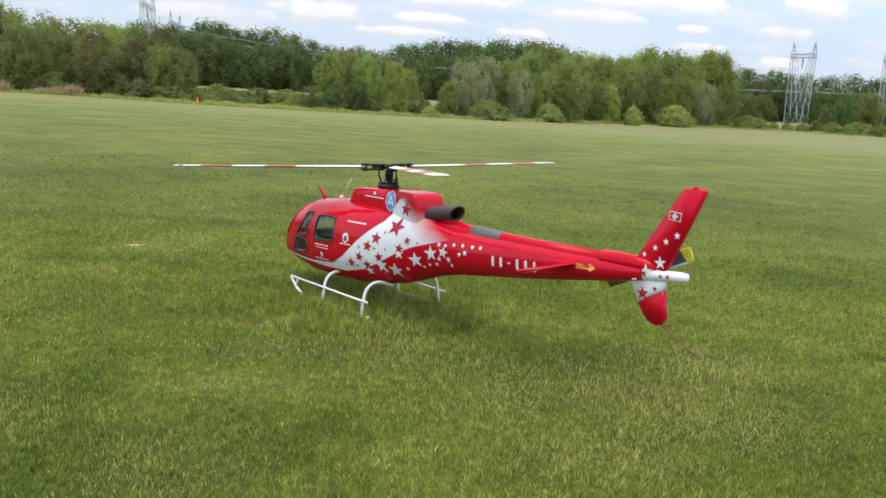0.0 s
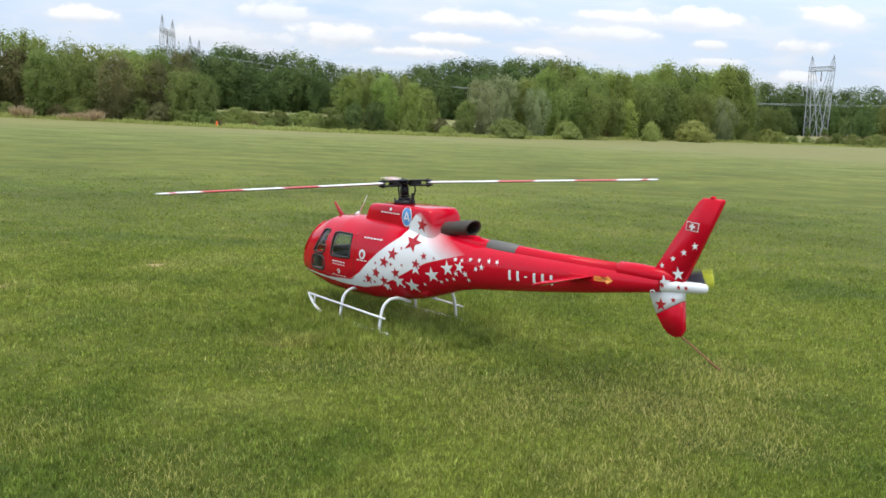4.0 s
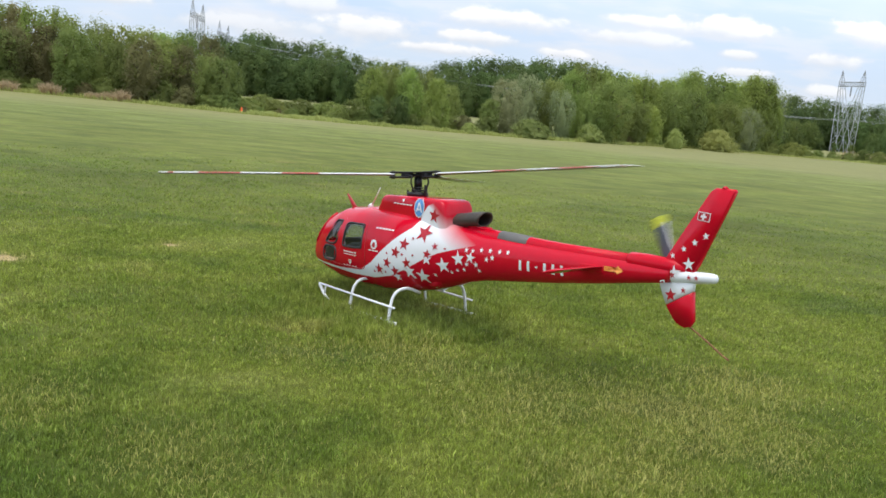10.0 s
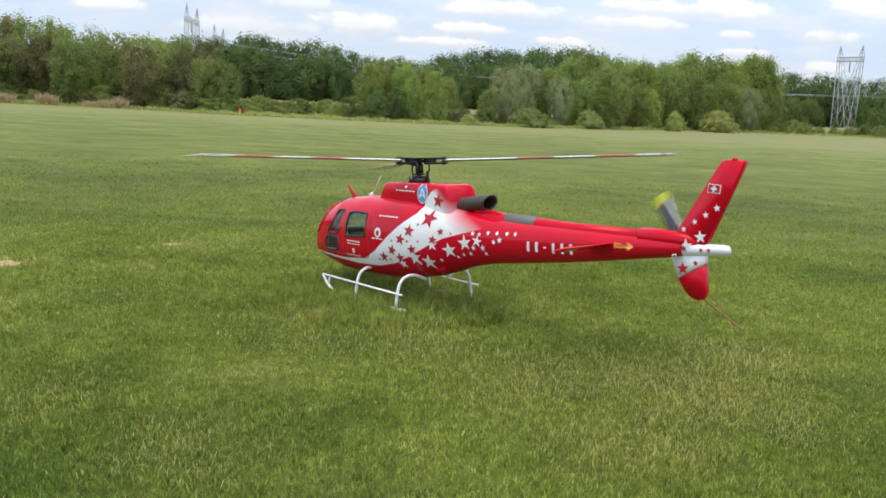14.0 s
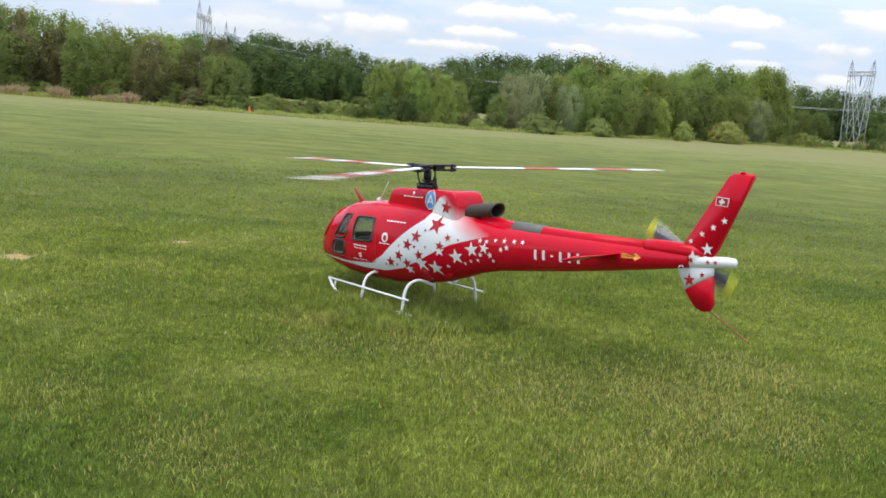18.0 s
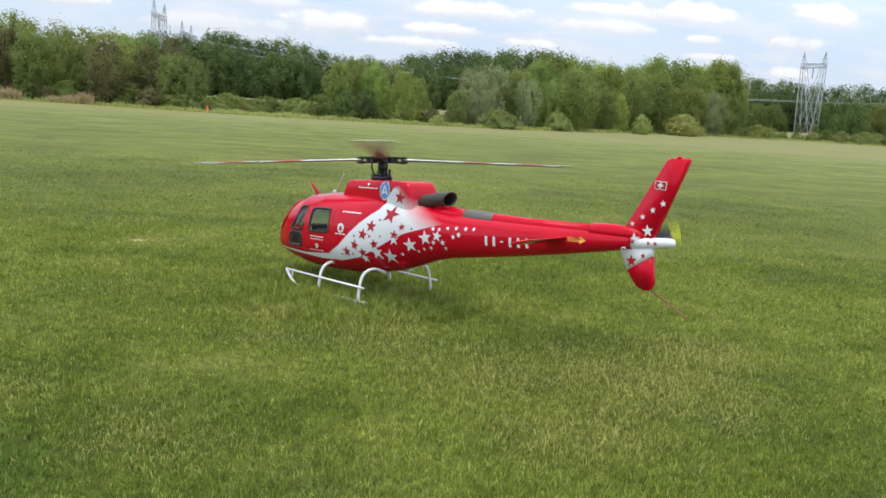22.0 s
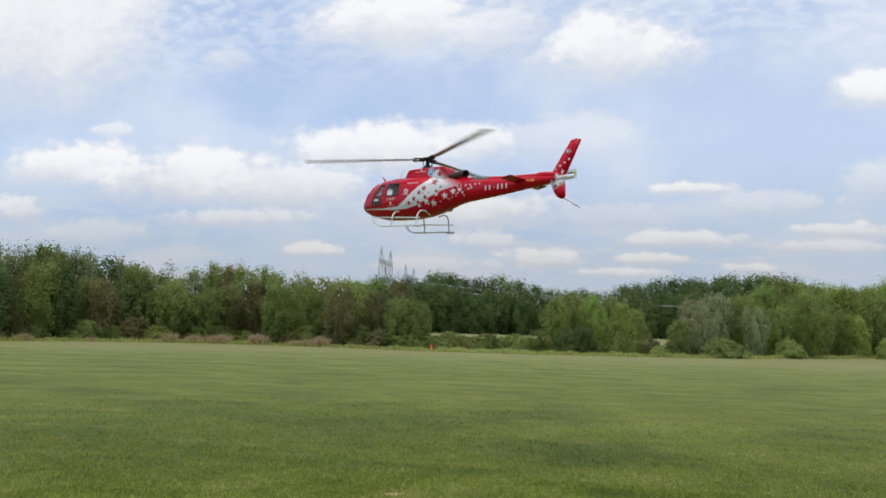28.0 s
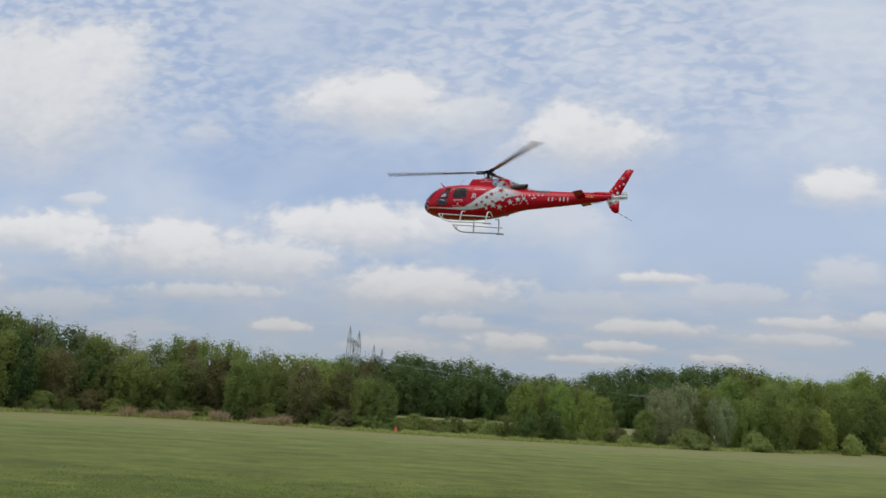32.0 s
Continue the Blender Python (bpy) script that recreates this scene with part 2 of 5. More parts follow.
def blade_paint():
    """Bands of white and red along a rotor blade."""
    m, k, b = base_material("banded_blade_paint")
    pos = k.add("TexCoord").outputs["Object"]
    x = k.math("MULTIPLY", k.xyz(pos)[0], 3.5 / 5.3)
    r, w = (0.52, 0.035, 0.03), (0.80, 0.80, 0.79)
    node = k.add("ValToRGB")
    node.color_ramp.interpolation = "CONSTANT"
    stops = ((0.0, w), (0.40, r), (0.545, w), (0.70, r), (0.855, w), (0.945, r), (0.962, w))
    e = node.color_ramp.elements
    while len(e) < len(stops):
        e.new(0.5)
    for el, (p, c) in zip(e, stops):
        el.position, el.color = p, (*c, 1)
    k.plug(node.inputs[0], x)
    dirt = k.noise(pos, 40.0, 4.0)
    top = k.mix(k.range(dirt, 0.5, 0.8, 0.0, 0.25), node.outputs[0], (0.4, 0.4, 0.38, 1))
    # plain dark grey on the lower face
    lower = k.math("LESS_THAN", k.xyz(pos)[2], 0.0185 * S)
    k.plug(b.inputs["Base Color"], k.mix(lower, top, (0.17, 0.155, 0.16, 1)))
    b.inputs["Roughness"].default_value = 0.35
    return m


def tail_blade_paint():
    m, k, b = base_material("tail_blade_paint")
    pos = k.add("TexCoord").outputs["Object"]
    x = k.math("MULTIPLY", k.xyz(pos)[0], 3.5 / 0.93)
    chord = k.math("MULTIPLY", k.xyz(pos)[2], 3.5)
    tip = k.math("GREATER_THAN", k.math("ADD", k.math("ABSOLUTE", x), k.math("MULTIPLY", chord, -0.35)), 0.84)
    n = k.noise(pos, 50.0)
    plain = k.mix(k.math("GREATER_THAN", chord, 0.092), k.mix(n, (0.07, 0.085, 0.11, 1), (0.10, 0.115, 0.14, 1)), (0.78, 0.79, 0.80, 1))
    k.plug(b.inputs["Base Color"], k.mix(tip, plain, (0.62, 0.66, 0.05, 1)))
    b.inputs["Roughness"].default_value = 0.4
    return m


def glass():
    """Thin tinted glazing: see-through, with a sky-bright gloss at low angles."""
    m, k, b = base_material("tinted_window_glass")
    out = m.node_tree.nodes["Material Output"]
    clear, gloss, fres, ms = k.add("BsdfTransparent"), k.add("BsdfGlossy"), k.add("Fresnel"), k.add("MixShader")
    clear.inputs[0].default_value = (0.80, 0.83, 0.84, 1)
    gloss.inputs["Roughness"].default_value = 0.05
    fres.inputs[0].default_value = 1.45
    k.plug(ms.inputs[0], fres.outputs[0])
    k.plug(ms.inputs[1], clear.outputs[0])
    k.plug(ms.inputs[2], gloss.outputs[0])
    k.plug(out.inputs[0], ms.outputs[0])
    return m


def leaf(name, low, high, sun_through=0.55, casts=(0.70, 1.18)):
    """Foliage: every leaf clump has its own tone, every tree its own cast."""
    m, k, b = base_material(name)
    geo, info, pos = k.add("NewGeometry"), k.add("ObjectInfo"), k.add("TexCoord").outputs["Object"]
    # tones drift slowly through a crown, with a little change from leaf to leaf
    drift = k.range(k.noise(k.scaled(pos, 1, 1, 0.6), 5.0, 3.0, 0.6), 0.3, 0.7, smooth=False)
    f = k.math("ADD", k.math("MULTIPLY", drift, 0.85), k.math("MULTIPLY", geo.outputs["Random Per Island"], 0.15))
    tone = k.mix(f, (*low, 1), (*high, 1))
    fine = k.noise(pos, 46.0, 3.0, 0.65)
    tone = k.mix(1.0, tone, k.join(*[k.range(fine, 0.3, 0.7, 0.86, 1.14, smooth=False)] * 3), "MULTIPLY")
    rnd = info.outputs["Random"]
    cast = k.range(rnd, 0, 1, casts[0], casts[1], smooth=False)
    warm = k.range(k.math("FRACT", k.math("MULTIPLY", rnd, 7.3)), 0, 1, 0.95, 1.10, smooth=False)
    cast2 = k.mix(1.0, tone, k.join(k.math("MULTIPLY", cast, warm), cast, cast), "MULTIPLY")
    k.plug(b.inputs["Base Color"], cast2)
    b.inputs["Roughness"].default_value = 0.7
    b.inputs["Specular IOR Level"].default_value = 0.2
    out = m.node_tree.nodes["Material Output"]
    tr, ms = k.add("BsdfTranslucent"), k.add("MixShader")
    k.plug(tr.inputs[0], cast2)
    ms.inputs[0].default_value = sun_through
    k.plug(ms.inputs[1], b.outputs[0])
    k.plug(ms.inputs[2], tr.outputs[0])
    k.plug(out.inputs[0], ms.outputs[0])
    return m


# drier, straw-coloured spots in the lawn: x, y, radius, how dry
DRY_SPOTS = ((-2.70, 5.90, 0.25, 0.6), (-2.68, 4.30, 0.35, 0.5), (-1.80, 6.92, 0.30, 0.7), (-1.83, 6.00, 0.22, 0.6), (0.12, 4.33, 0.42, 0.55), (-0.45, 4.25, 0.30, 0.4),
             (0.65, 3.75, 0.60, 0.5), (1.35, 3.75, 0.75, 0.75), (1.80, 4.25, 0.50, 0.7), (0.95, 3.05, 0.50, 0.5), (-0.7, 2.9, 0.4, 0.35), (1.92, 8.10, 0.40, 0.6), (-1.4, 3.3, 0.35, 0.3))


# small bare spots of sandy thatch: x, y, radius
BARE_SPOTS = ((-2.71, 5.90, 0.115), (-2.67, 4.28, 0.13), (-1.87, 6.93, 0.07))


# spots of darker green: x, y, radius, how dark
DARK_GREEN_SPOTS = ((-1.15, 2.55, 0.80, 0.80), (-0.55, 3.05, 0.60, 0.58), (-0.2, 2.45, 0.5, 0.6), (-1.2, 3.5, 0.5, 0.5), (-2.0, 3.6, 0.6, 0.4), (-1.6, 5.0, 0.7, 0.3), (2.1, 3.9, 0.35, 0.5), (0.3, 5.0, 0.5, 0.3),
              (-5.5, 12.0, 5.0, 0.40), (-20.0, 36.0, 15.0, 0.40), (6.0, 13.0, 3.5, 0.30))


def green_depth(k, x, y, small):
    """How dark the green of the lawn is at a place."""
    most = None
    for sx, sy, r, much in DARK_GREEN_SPOTS:
        dx, dy = k.math("SUBTRACT", x, sx), k.math("SUBTRACT", y, sy)
        d = k.math("SQRT", k.math("ADD", k.math("MULTIPLY", dx, dx), k.math("MULTIPLY", dy, dy)))
        d = k.math("ADD", d, k.math("MULTIPLY", k.math("SUBTRACT", small, 0.5), r * 1.6))
        one = k.range(d, r * 1.3, r * 0.1, 0.0, much)
        most = one if most is None else k.math("MAXIMUM", most, one)
    return most


def dryness(k, x, y, small):
    """How dry the lawn is at a place, ragged at the rims."""
    dry = None
    for sx, sy, r, much in DRY_SPOTS:
        dx, dy = k.math("SUBTRACT", x, sx), k.math("SUBTRACT", y, sy)
        d = k.math("SQRT", k.math("ADD", k.math("MULTIPLY", dx, dx), k.math("MULTIPLY", dy, dy)))
        d = k.math("ADD", d, k.math("MULTIPLY", k.math("SUBTRACT", small, 0.5), r * 1.8))
        one = k.range(d, r * 1.2, r * 0.1, 0.0, much * 0.62)
        dry = one if dry is None else k.math("MAXIMUM", dry, one)
    return dry


def lawn_tone(k, pos):
    """Colour of the lawn over the field: mowing bands, yellow and dark patches, straw spots."""
    x, y, z = k.xyz(pos)
    flat = k.join(x, y, 0.0)
    bands = k.noise(k.scaled(flat, 0.28, 0.55, 1), 1.0, 4.0, 0.6, 0.4)
    patch = k.noise(flat, 0.55, 5.0, 0.6, 0.5)
    small = k.noise(flat, 2.6, 4.0, 0.65)
    f = k.math("ADD", k.math("MULTIPLY", bands, 0.35), k.math("ADD", k.math("MULTIPLY", patch, 0.4), k.math("MULTIPLY", small, 0.25)))
    green = k.ramp(k.range(f, 0.40, 0.61, smooth=False), ((0.0, (0.138, 0.196, 0.027)), (0.35, (0.206, 0.258, 0.033)), (0.70, (0.282, 0.322, 0.050)), (1.0, (0.338, 0.358, 0.080))))
    straw = k.range(k.math("ADD", k.noise(k.scaled(flat, 0.8, 1.3, 1), 1.1, 4.0, 0.6), k.math("MULTIPLY", small, 0.18)), 0.69, 0.82)
    straw = k.math("MAXIMUM", k.math("MULTIPLY", straw, 0.6), k.math("MULTIPLY", dryness(k, x, y, small), 0.45))
    streak = k.range(k.noise(k.scaled(flat, 0.9, 1.9, 1), 1.0, 3.0, 0.55, 0.3), 0.54, 0.72, 0.0, 0.55)
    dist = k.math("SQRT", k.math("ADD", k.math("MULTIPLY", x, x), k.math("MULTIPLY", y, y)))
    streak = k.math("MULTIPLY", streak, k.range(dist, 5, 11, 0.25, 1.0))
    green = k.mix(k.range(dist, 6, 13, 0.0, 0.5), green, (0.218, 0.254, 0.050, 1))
    green = k.mix(green_depth(k, x, y, small), green, (0.112, 0.176, 0.022, 1))
    near = k.mix(k.math("MULTIPLY", straw, 0.75), k.mix(streak, green, (0.315, 0.335, 0.105, 1)), (0.44, 0.37, 0.11, 1))
    frayed = k.noise(flat, 11.0, 3.0, 0.6)
    for sx, sy, r in BARE_SPOTS:
        dx, dy = k.math("SUBTRACT", x, sx), k.math("SUBTRACT", y, sy)
        d = k.math("SQRT", k.math("ADD", k.math("MULTIPLY", dx, dx), k.math("MULTIPLY", dy, dy)))
        d = k.math("ADD", d, k.math("MULTIPLY", k.math("SUBTRACT", frayed, 0.5), r * 2.2))
        near = k.mix(k.range(d, r * 1.15, r * 0.6, 0.0, 0.95), near, (0.86, 0.66, 0.32, 1))
    # uneven paler rows that grow with distance, towards the uncut margin
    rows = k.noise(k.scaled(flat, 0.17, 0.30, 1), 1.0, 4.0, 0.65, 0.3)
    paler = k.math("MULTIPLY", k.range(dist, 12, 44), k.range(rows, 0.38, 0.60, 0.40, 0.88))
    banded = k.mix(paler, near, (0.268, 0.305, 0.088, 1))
    # lighter and darker swathes left by the mower
    swathe = k.noise(k.scaled(flat, 0.34, 0.60, 1), 1.0, 6.0, 0.72, 0.4)
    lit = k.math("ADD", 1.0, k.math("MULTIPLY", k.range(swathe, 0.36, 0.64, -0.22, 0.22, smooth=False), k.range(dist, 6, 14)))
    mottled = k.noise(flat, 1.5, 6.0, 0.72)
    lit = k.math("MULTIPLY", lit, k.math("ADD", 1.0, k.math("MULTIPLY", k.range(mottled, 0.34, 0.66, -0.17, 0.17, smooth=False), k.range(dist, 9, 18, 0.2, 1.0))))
    banded = k.mix(1.0, banded, k.join(lit, lit, lit), "MULTIPLY")
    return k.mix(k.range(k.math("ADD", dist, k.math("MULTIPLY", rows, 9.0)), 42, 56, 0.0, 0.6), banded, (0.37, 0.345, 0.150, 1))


def soil_and_sward():
    m, k, b = base_material("mown_lawn")
    pos = k.add("TexCoord").outputs["Object"]
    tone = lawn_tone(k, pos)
    dist = k.add("VectorMath", op="LENGTH")
    k.plug(dist.inputs[0], pos)
    # shade among the blades put into the ground colour, less of it further off
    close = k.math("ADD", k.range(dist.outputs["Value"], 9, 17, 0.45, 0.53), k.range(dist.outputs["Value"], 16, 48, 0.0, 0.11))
    grain = k.noise(pos, 38.0, 5.0, 0.7)
    grain2 = k.noise(pos, 9.0, 4.0, 0.7)
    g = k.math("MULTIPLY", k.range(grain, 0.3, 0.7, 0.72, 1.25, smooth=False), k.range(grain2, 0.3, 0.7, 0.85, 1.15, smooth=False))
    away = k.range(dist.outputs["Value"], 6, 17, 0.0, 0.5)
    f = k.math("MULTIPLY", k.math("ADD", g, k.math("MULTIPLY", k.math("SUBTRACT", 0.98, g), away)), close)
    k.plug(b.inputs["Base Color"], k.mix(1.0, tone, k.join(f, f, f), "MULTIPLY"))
    b.inputs["Roughness"].default_value = 0.85
    b.inputs["Specular IOR Level"].default_value = 0.15
    bp = k.add("Bump")
    bp.inputs["Strength"].default_value, bp.inputs["Distance"].default_value = 0.6, 0.03
    k.plug(bp.inputs["Strength"], k.range(dist.outputs["Value"], 5, 16, 0.6, 0.08))
    k.plug(bp.inputs["Height"], grain)
    k.plug(b.inputs["Normal"], bp.outputs[0])
    return m


def grass_blades():
    m, k, b = base_material("grass_blades")
    pos = k.add("TexCoord").outputs["Object"]
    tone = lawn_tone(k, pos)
    rnd = k.add("NewGeometry").outputs["Random Per Island"]
    tuft = k.range(k.noise(pos, 20.0, 3.0, 0.6), 0.32, 0.68, 0.62, 1.36, smooth=False)
    f = k.math("MULTIPLY", k.range(rnd, 0, 1, 0.70, 1.54, smooth=False), tuft)
    x, y, z = k.xyz(pos)
    parched = dryness(k, x, y, k.noise(k.join(x, y, 0.0), 2.6, 4.0, 0.65))
    dry = k.range(k.math("ADD", rnd, k.math("MULTIPLY", parched, 1.05)), 0.955, 0.99)
    dry = k.math("MULTIPLY", dry, k.range(y, 5, 9, 1.0, 0.15))
    col = k.mix(k.math("MULTIPLY", dry, 0.7), k.mix(1.0, tone, k.join(k.math("MULTIPLY", f, 0.97), f, k.math("MULTIPLY", f, 1.15)), "MULTIPLY"), (0.60, 0.54, 0.18, 1))
    k.plug(b.inputs["Base Color"], col)
    b.inputs["Roughness"].default_value = 0.5
    b.inputs["Specular IOR Level"].default_value = 0.3
    out = m.node_tree.nodes["Material Output"]
    tr, ms = k.add("BsdfTranslucent"), k.add("MixShader")
    k.plug(tr.inputs[0], col)
    ms.inputs[0].default_value = 0.3
    k.plug(ms.inputs[1], b.outputs[0])
    k.plug(ms.inputs[2], tr.outputs[0])
    k.plug(out.inputs[0], ms.outputs[0])
    return m


LIVERY, BLADE, TAIL_BLADE, GLASS = livery(), blade_paint(), tail_blade_paint(), glass()
RED = painted("red_gloss_paint", RED_COL, 0.11, gloss=0.20)
STAR_RED = painted("dark_red_star", (0.42, 0.008, 0.018), 0.3)
WHITE = painted("white_gloss_paint", WHITE_COL, 0.35, coat=0.2, spread=0.05)
BLACK = painted("black_anodised_metal", (0.012, 0.012, 0.014), 0.5, gloss=0.35)
RUBBER = painted("black_rubber", (0.03, 0.03, 0.032), 0.6)
STEEL = painted("bright_steel", (0.5, 0.5, 0.52), 0.3, metal=1.0)
SOOT = painted("sooted_exhaust_metal", (0.066, 0.056, 0.045), 0.55, metal=0.3, spread=0.35)
HEAT = painted("grey_heat_shield", (0.125, 0.12, 0.11), 0.55, spread=0.2)
LINING = painted("white_laminate_lining", (0.78, 0.78, 0.78), 0.6)
INSIDE = painted("dark_cabin_trim", (0.085, 0.085, 0.09), 0.8)
BLUE = painted("blue_sticker", (0.10, 0.30, 0.62), 0.4)
ORANGE = painted("orange_sticker", (0.85, 0.34, 0.06), 0.45)
CONE = painted("orange_cone_plastic", (0.85, 0.13, 0.02), 0.5)
RUST = painted("rust_brown_rod", (0.22, 0.07, 0.03), 0.5)
GALVANISED = painted("galvanised_steel", (0.46, 0.47, 0.49), 0.55, metal=0.4, spread=0.2, scale=2.0)
CABLE = painted("weathered_aluminium_cable", (0.50, 0.52, 0.52), 0.5, metal=0.2, spread=0.1, scale=2.0)
BARK = painted("grey_brown_bark", (0.10, 0.08, 0.06), 0.9, spread=0.35, scale=6.0)
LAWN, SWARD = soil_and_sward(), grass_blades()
LEAF_FRESH = leaf("fresh_green_leaves", (0.215, 0.295, 0.070), (0.350, 0.440, 0.115))
LEAF_MID = leaf("mid_green_leaves", (0.178, 0.232, 0.062), (0.292, 0.350, 0.102))
LEAF_DARK = leaf("dark_green_leaves", (0.070, 0.120, 0.034), (0.150, 0.215, 0.062), 0.35)
LEAF_GREY = leaf("grey_green_leaves", (0.220, 0.260, 0.125), (0.330, 0.375, 0.190))
LEAF_BROWN = leaf("brownish_budding_leaves", (0.160, 0.156, 0.066), (0.266, 0.258, 0.104))
LEAF_PALE = leaf("pale_green_shrub_leaves", (0.28, 0.34, 0.095), (0.44, 0.49, 0.17))
REED = leaf("dry_tan_reeds", (0.46, 0.33, 0.19), (0.70, 0.54, 0.34))

# ---- mesh helpers ----


def mesh_of(name, verts, faces, material, smooth=True):
    me = bpy.data.meshes.new(name)
    me.from_pydata([tuple(v) for v in verts], [], faces)
    me.materials.append(material)
    if smooth:
        me.polygons.foreach_set("use_smooth", [True] * len(me.polygons))
    return me


def part(name, geo, material, parent, label="", smooth=True):
    """One mesh under a thing or a part."""
    ob = new(name, mesh_of(name, geo[0], geo[1], material, smooth))
    ob.parent = parent
    return tagged(ob, label)


def full_size(geo):
    """From the full-size machine's metres to the model's."""
    return [(x * S, y * S, z * S) for x, y, z in geo[0]], geo[1]


def joined(*geos):
    verts, faces = [], []
    for v, f in geos:
        n = len(verts)
        verts += list(v)
        faces += [tuple(i + n for i in q) for q in f]
    return verts, faces


def loft(rings):
    """Skin over rings of equal count, with closed ends."""
    n, verts, faces = len(rings[0]), [], []
    for r in rings:
        verts += r
    for i in range(len(rings) - 1):
        for k in range(n):
            a, b = i * n + k, i * n + (k + 1) % n
            faces.append((a, b, b + n, a + n))
    faces.append(tuple(range(n))[::-1])
    faces.append(tuple(range((len(rings) - 1) * n, len(rings) * n)))
    return verts, faces


def tube(points, radius, sides=10):
    """A round bar along points; radius is one number or one for each point."""
    pts = [Vector(p) for p in points]
    radii = radius if isinstance(radius, (list, tuple)) else [radius] * len(pts)
    rings, ref = [], None
    for i, p in enumerate(pts):
        d = (pts[min(i + 1, len(pts) - 1)] - pts[max(i - 1, 0)]).normalized()
        if ref is None:
            ref = d.orthogonal().normalized()
        ref = (ref - d * ref.dot(d)).normalized()
        side = d.cross(ref)
        rings.append([tuple(p + (ref * math.cos(a) + side * math.sin(a)) * radii[i]) for a in (math.tau * k / sides for k in range(sides))])
    return loft(rings)


def curved(points, steps=6):
    """A smooth line through points."""
    p = [Vector(q) for q in points]
    p = [p[0] * 2 - p[1]] + p + [p[-1] * 2 - p[-2]]
    out = []
    for i in range(1, len(p) - 2):
        for s in range(steps):
            t = s / steps
            out.append(0.5 * (2 * p[i] + (p[i + 1] - p[i - 1]) * t + (2 * p[i - 1] - 5 * p[i] + 4 * p[i + 1] - p[i + 2]) * t * t + (3 * p[i] - p[i - 1] - 3 * p[i + 1] + p[i + 2]) * t ** 3))
    return out + [p[-2]]


def block(x0, x1, y0, y1, z0, z1, bevel=0.0):
    """A box, its edges bevelled."""
    bm = bmesh.new()
    bmesh.ops.create_cube(bm, size=1, matrix=Matrix.Translation(((x0 + x1) / 2, (y0 + y1) / 2, (z0 + z1) / 2)) @ Matrix.Diagonal((x1 - x0, y1 - y0, z1 - z0, 1)))
    if bevel:
        bmesh.ops.bevel(bm, geom=bm.edges[:], offset=bevel, segments=2, affect="EDGES", profile=0.5)
    bm.verts.index_update()
    geo = [tuple(v.co) for v in bm.verts], [tuple(v.index for v in f.verts) for f in bm.faces]
    bm.free()
    return geo


def slab(outline, half, round_off=0.35):
    """An upright plate from an (x, z) outline, thick in y, thinner at its rim."""
    n = len(outline)
    cx, cz = sum(p[0] for p in outline) / n, sum(p[1] for p in outline) / n
    rings = []
    for y, k in ((-half, 0.965), (-half * round_off, 1.0), (half * round_off, 1.0), (half, 0.965)):
        rings.append([(cx + (x - cx) * k, y, cz + (z - cz) * k) for x, z in outline])
    return loft(rings)


def inside(poly, x, z):
    hit = False
    for (x0, z0), (x1, z1) in zip(poly, poly[1:] + poly[:1]):
        if (z0 > z) != (z1 > z) and x < (x1 - x0) * (z - z0) / (z1 - z0) + x0:
            hit = not hit
    return hit


# ---- the model helicopter, in metres of the full-size machine, nose along +x, mast near x = 0 ----
# station, belly, back, height of greatest width, half width, roundness
# x, bottom, top, widest height, half width, roundness
STATIONS = [
    (3.50, 0.96, 1.12, 1.04, 0.10, 2.0), (3.45, 0.85, 1.30, 1.04, 0.34, 2.1), (3.32, 0.74, 1.55, 1.05, 0.56, 2.2),
    (3.08, 0.64, 1.82, 1.08, 0.70, 2.35), (2.73, 0.55, 2.04, 1.13, 0.79, 2.5), (2.25, 0.47, 2.18, 1.18, 0.86, 2.7),
    (1.50, 0.45, 2.25, 1.22, 0.90, 2.8), (0.70, 0.47, 2.26, 1.26, 0.90, 2.8), (0.00, 0.55, 2.25, 1.32, 0.85, 2.7),
    (-0.60, 0.67, 2.21, 1.40, 0.73, 2.5), (-1.10, 0.82, 2.15, 1.48, 0.60, 2.35), (-1.60, 0.99, 2.08, 1.55, 0.46, 2.2),
    (-2.10, 1.10, 2.03, 1.58, 0.39, 2.1), (-2.80, 1.19, 2.00, 1.61, 0.34, 2.1), (-3.80, 1.32, 1.99, 1.67, 0.29, 2.1),
    (-4.80, 1.47, 1.99, 1.74, 0.24, 2.1), (-5.70, 1.62, 1.99, 1.81, 0.19, 2.1), (-6.30, 1.72, 1.97, 1.85, 0.14, 2.1)]
def section(x):
    s = STATIONS
    x = min(max(x, s[-1][0]), s[0][0])
    for a, b in zip(s, s[1:]):
        if b[0] <= x:
            k = (a[0] - x) / (a[0] - b[0])
            return [u + (v - u) * k for u, v in zip(a[1:], b[1:])]
def side(x, z):
    zb, zt, zm, w, n = section(x)
    h = zt - zm if z > zm else zm - zb
    n = n if z > zm else min(n, 2.15)
    q = abs((z - zm) / h)
    return w * (1 - q ** n) ** (1 / n) if q < 1 else 0.0


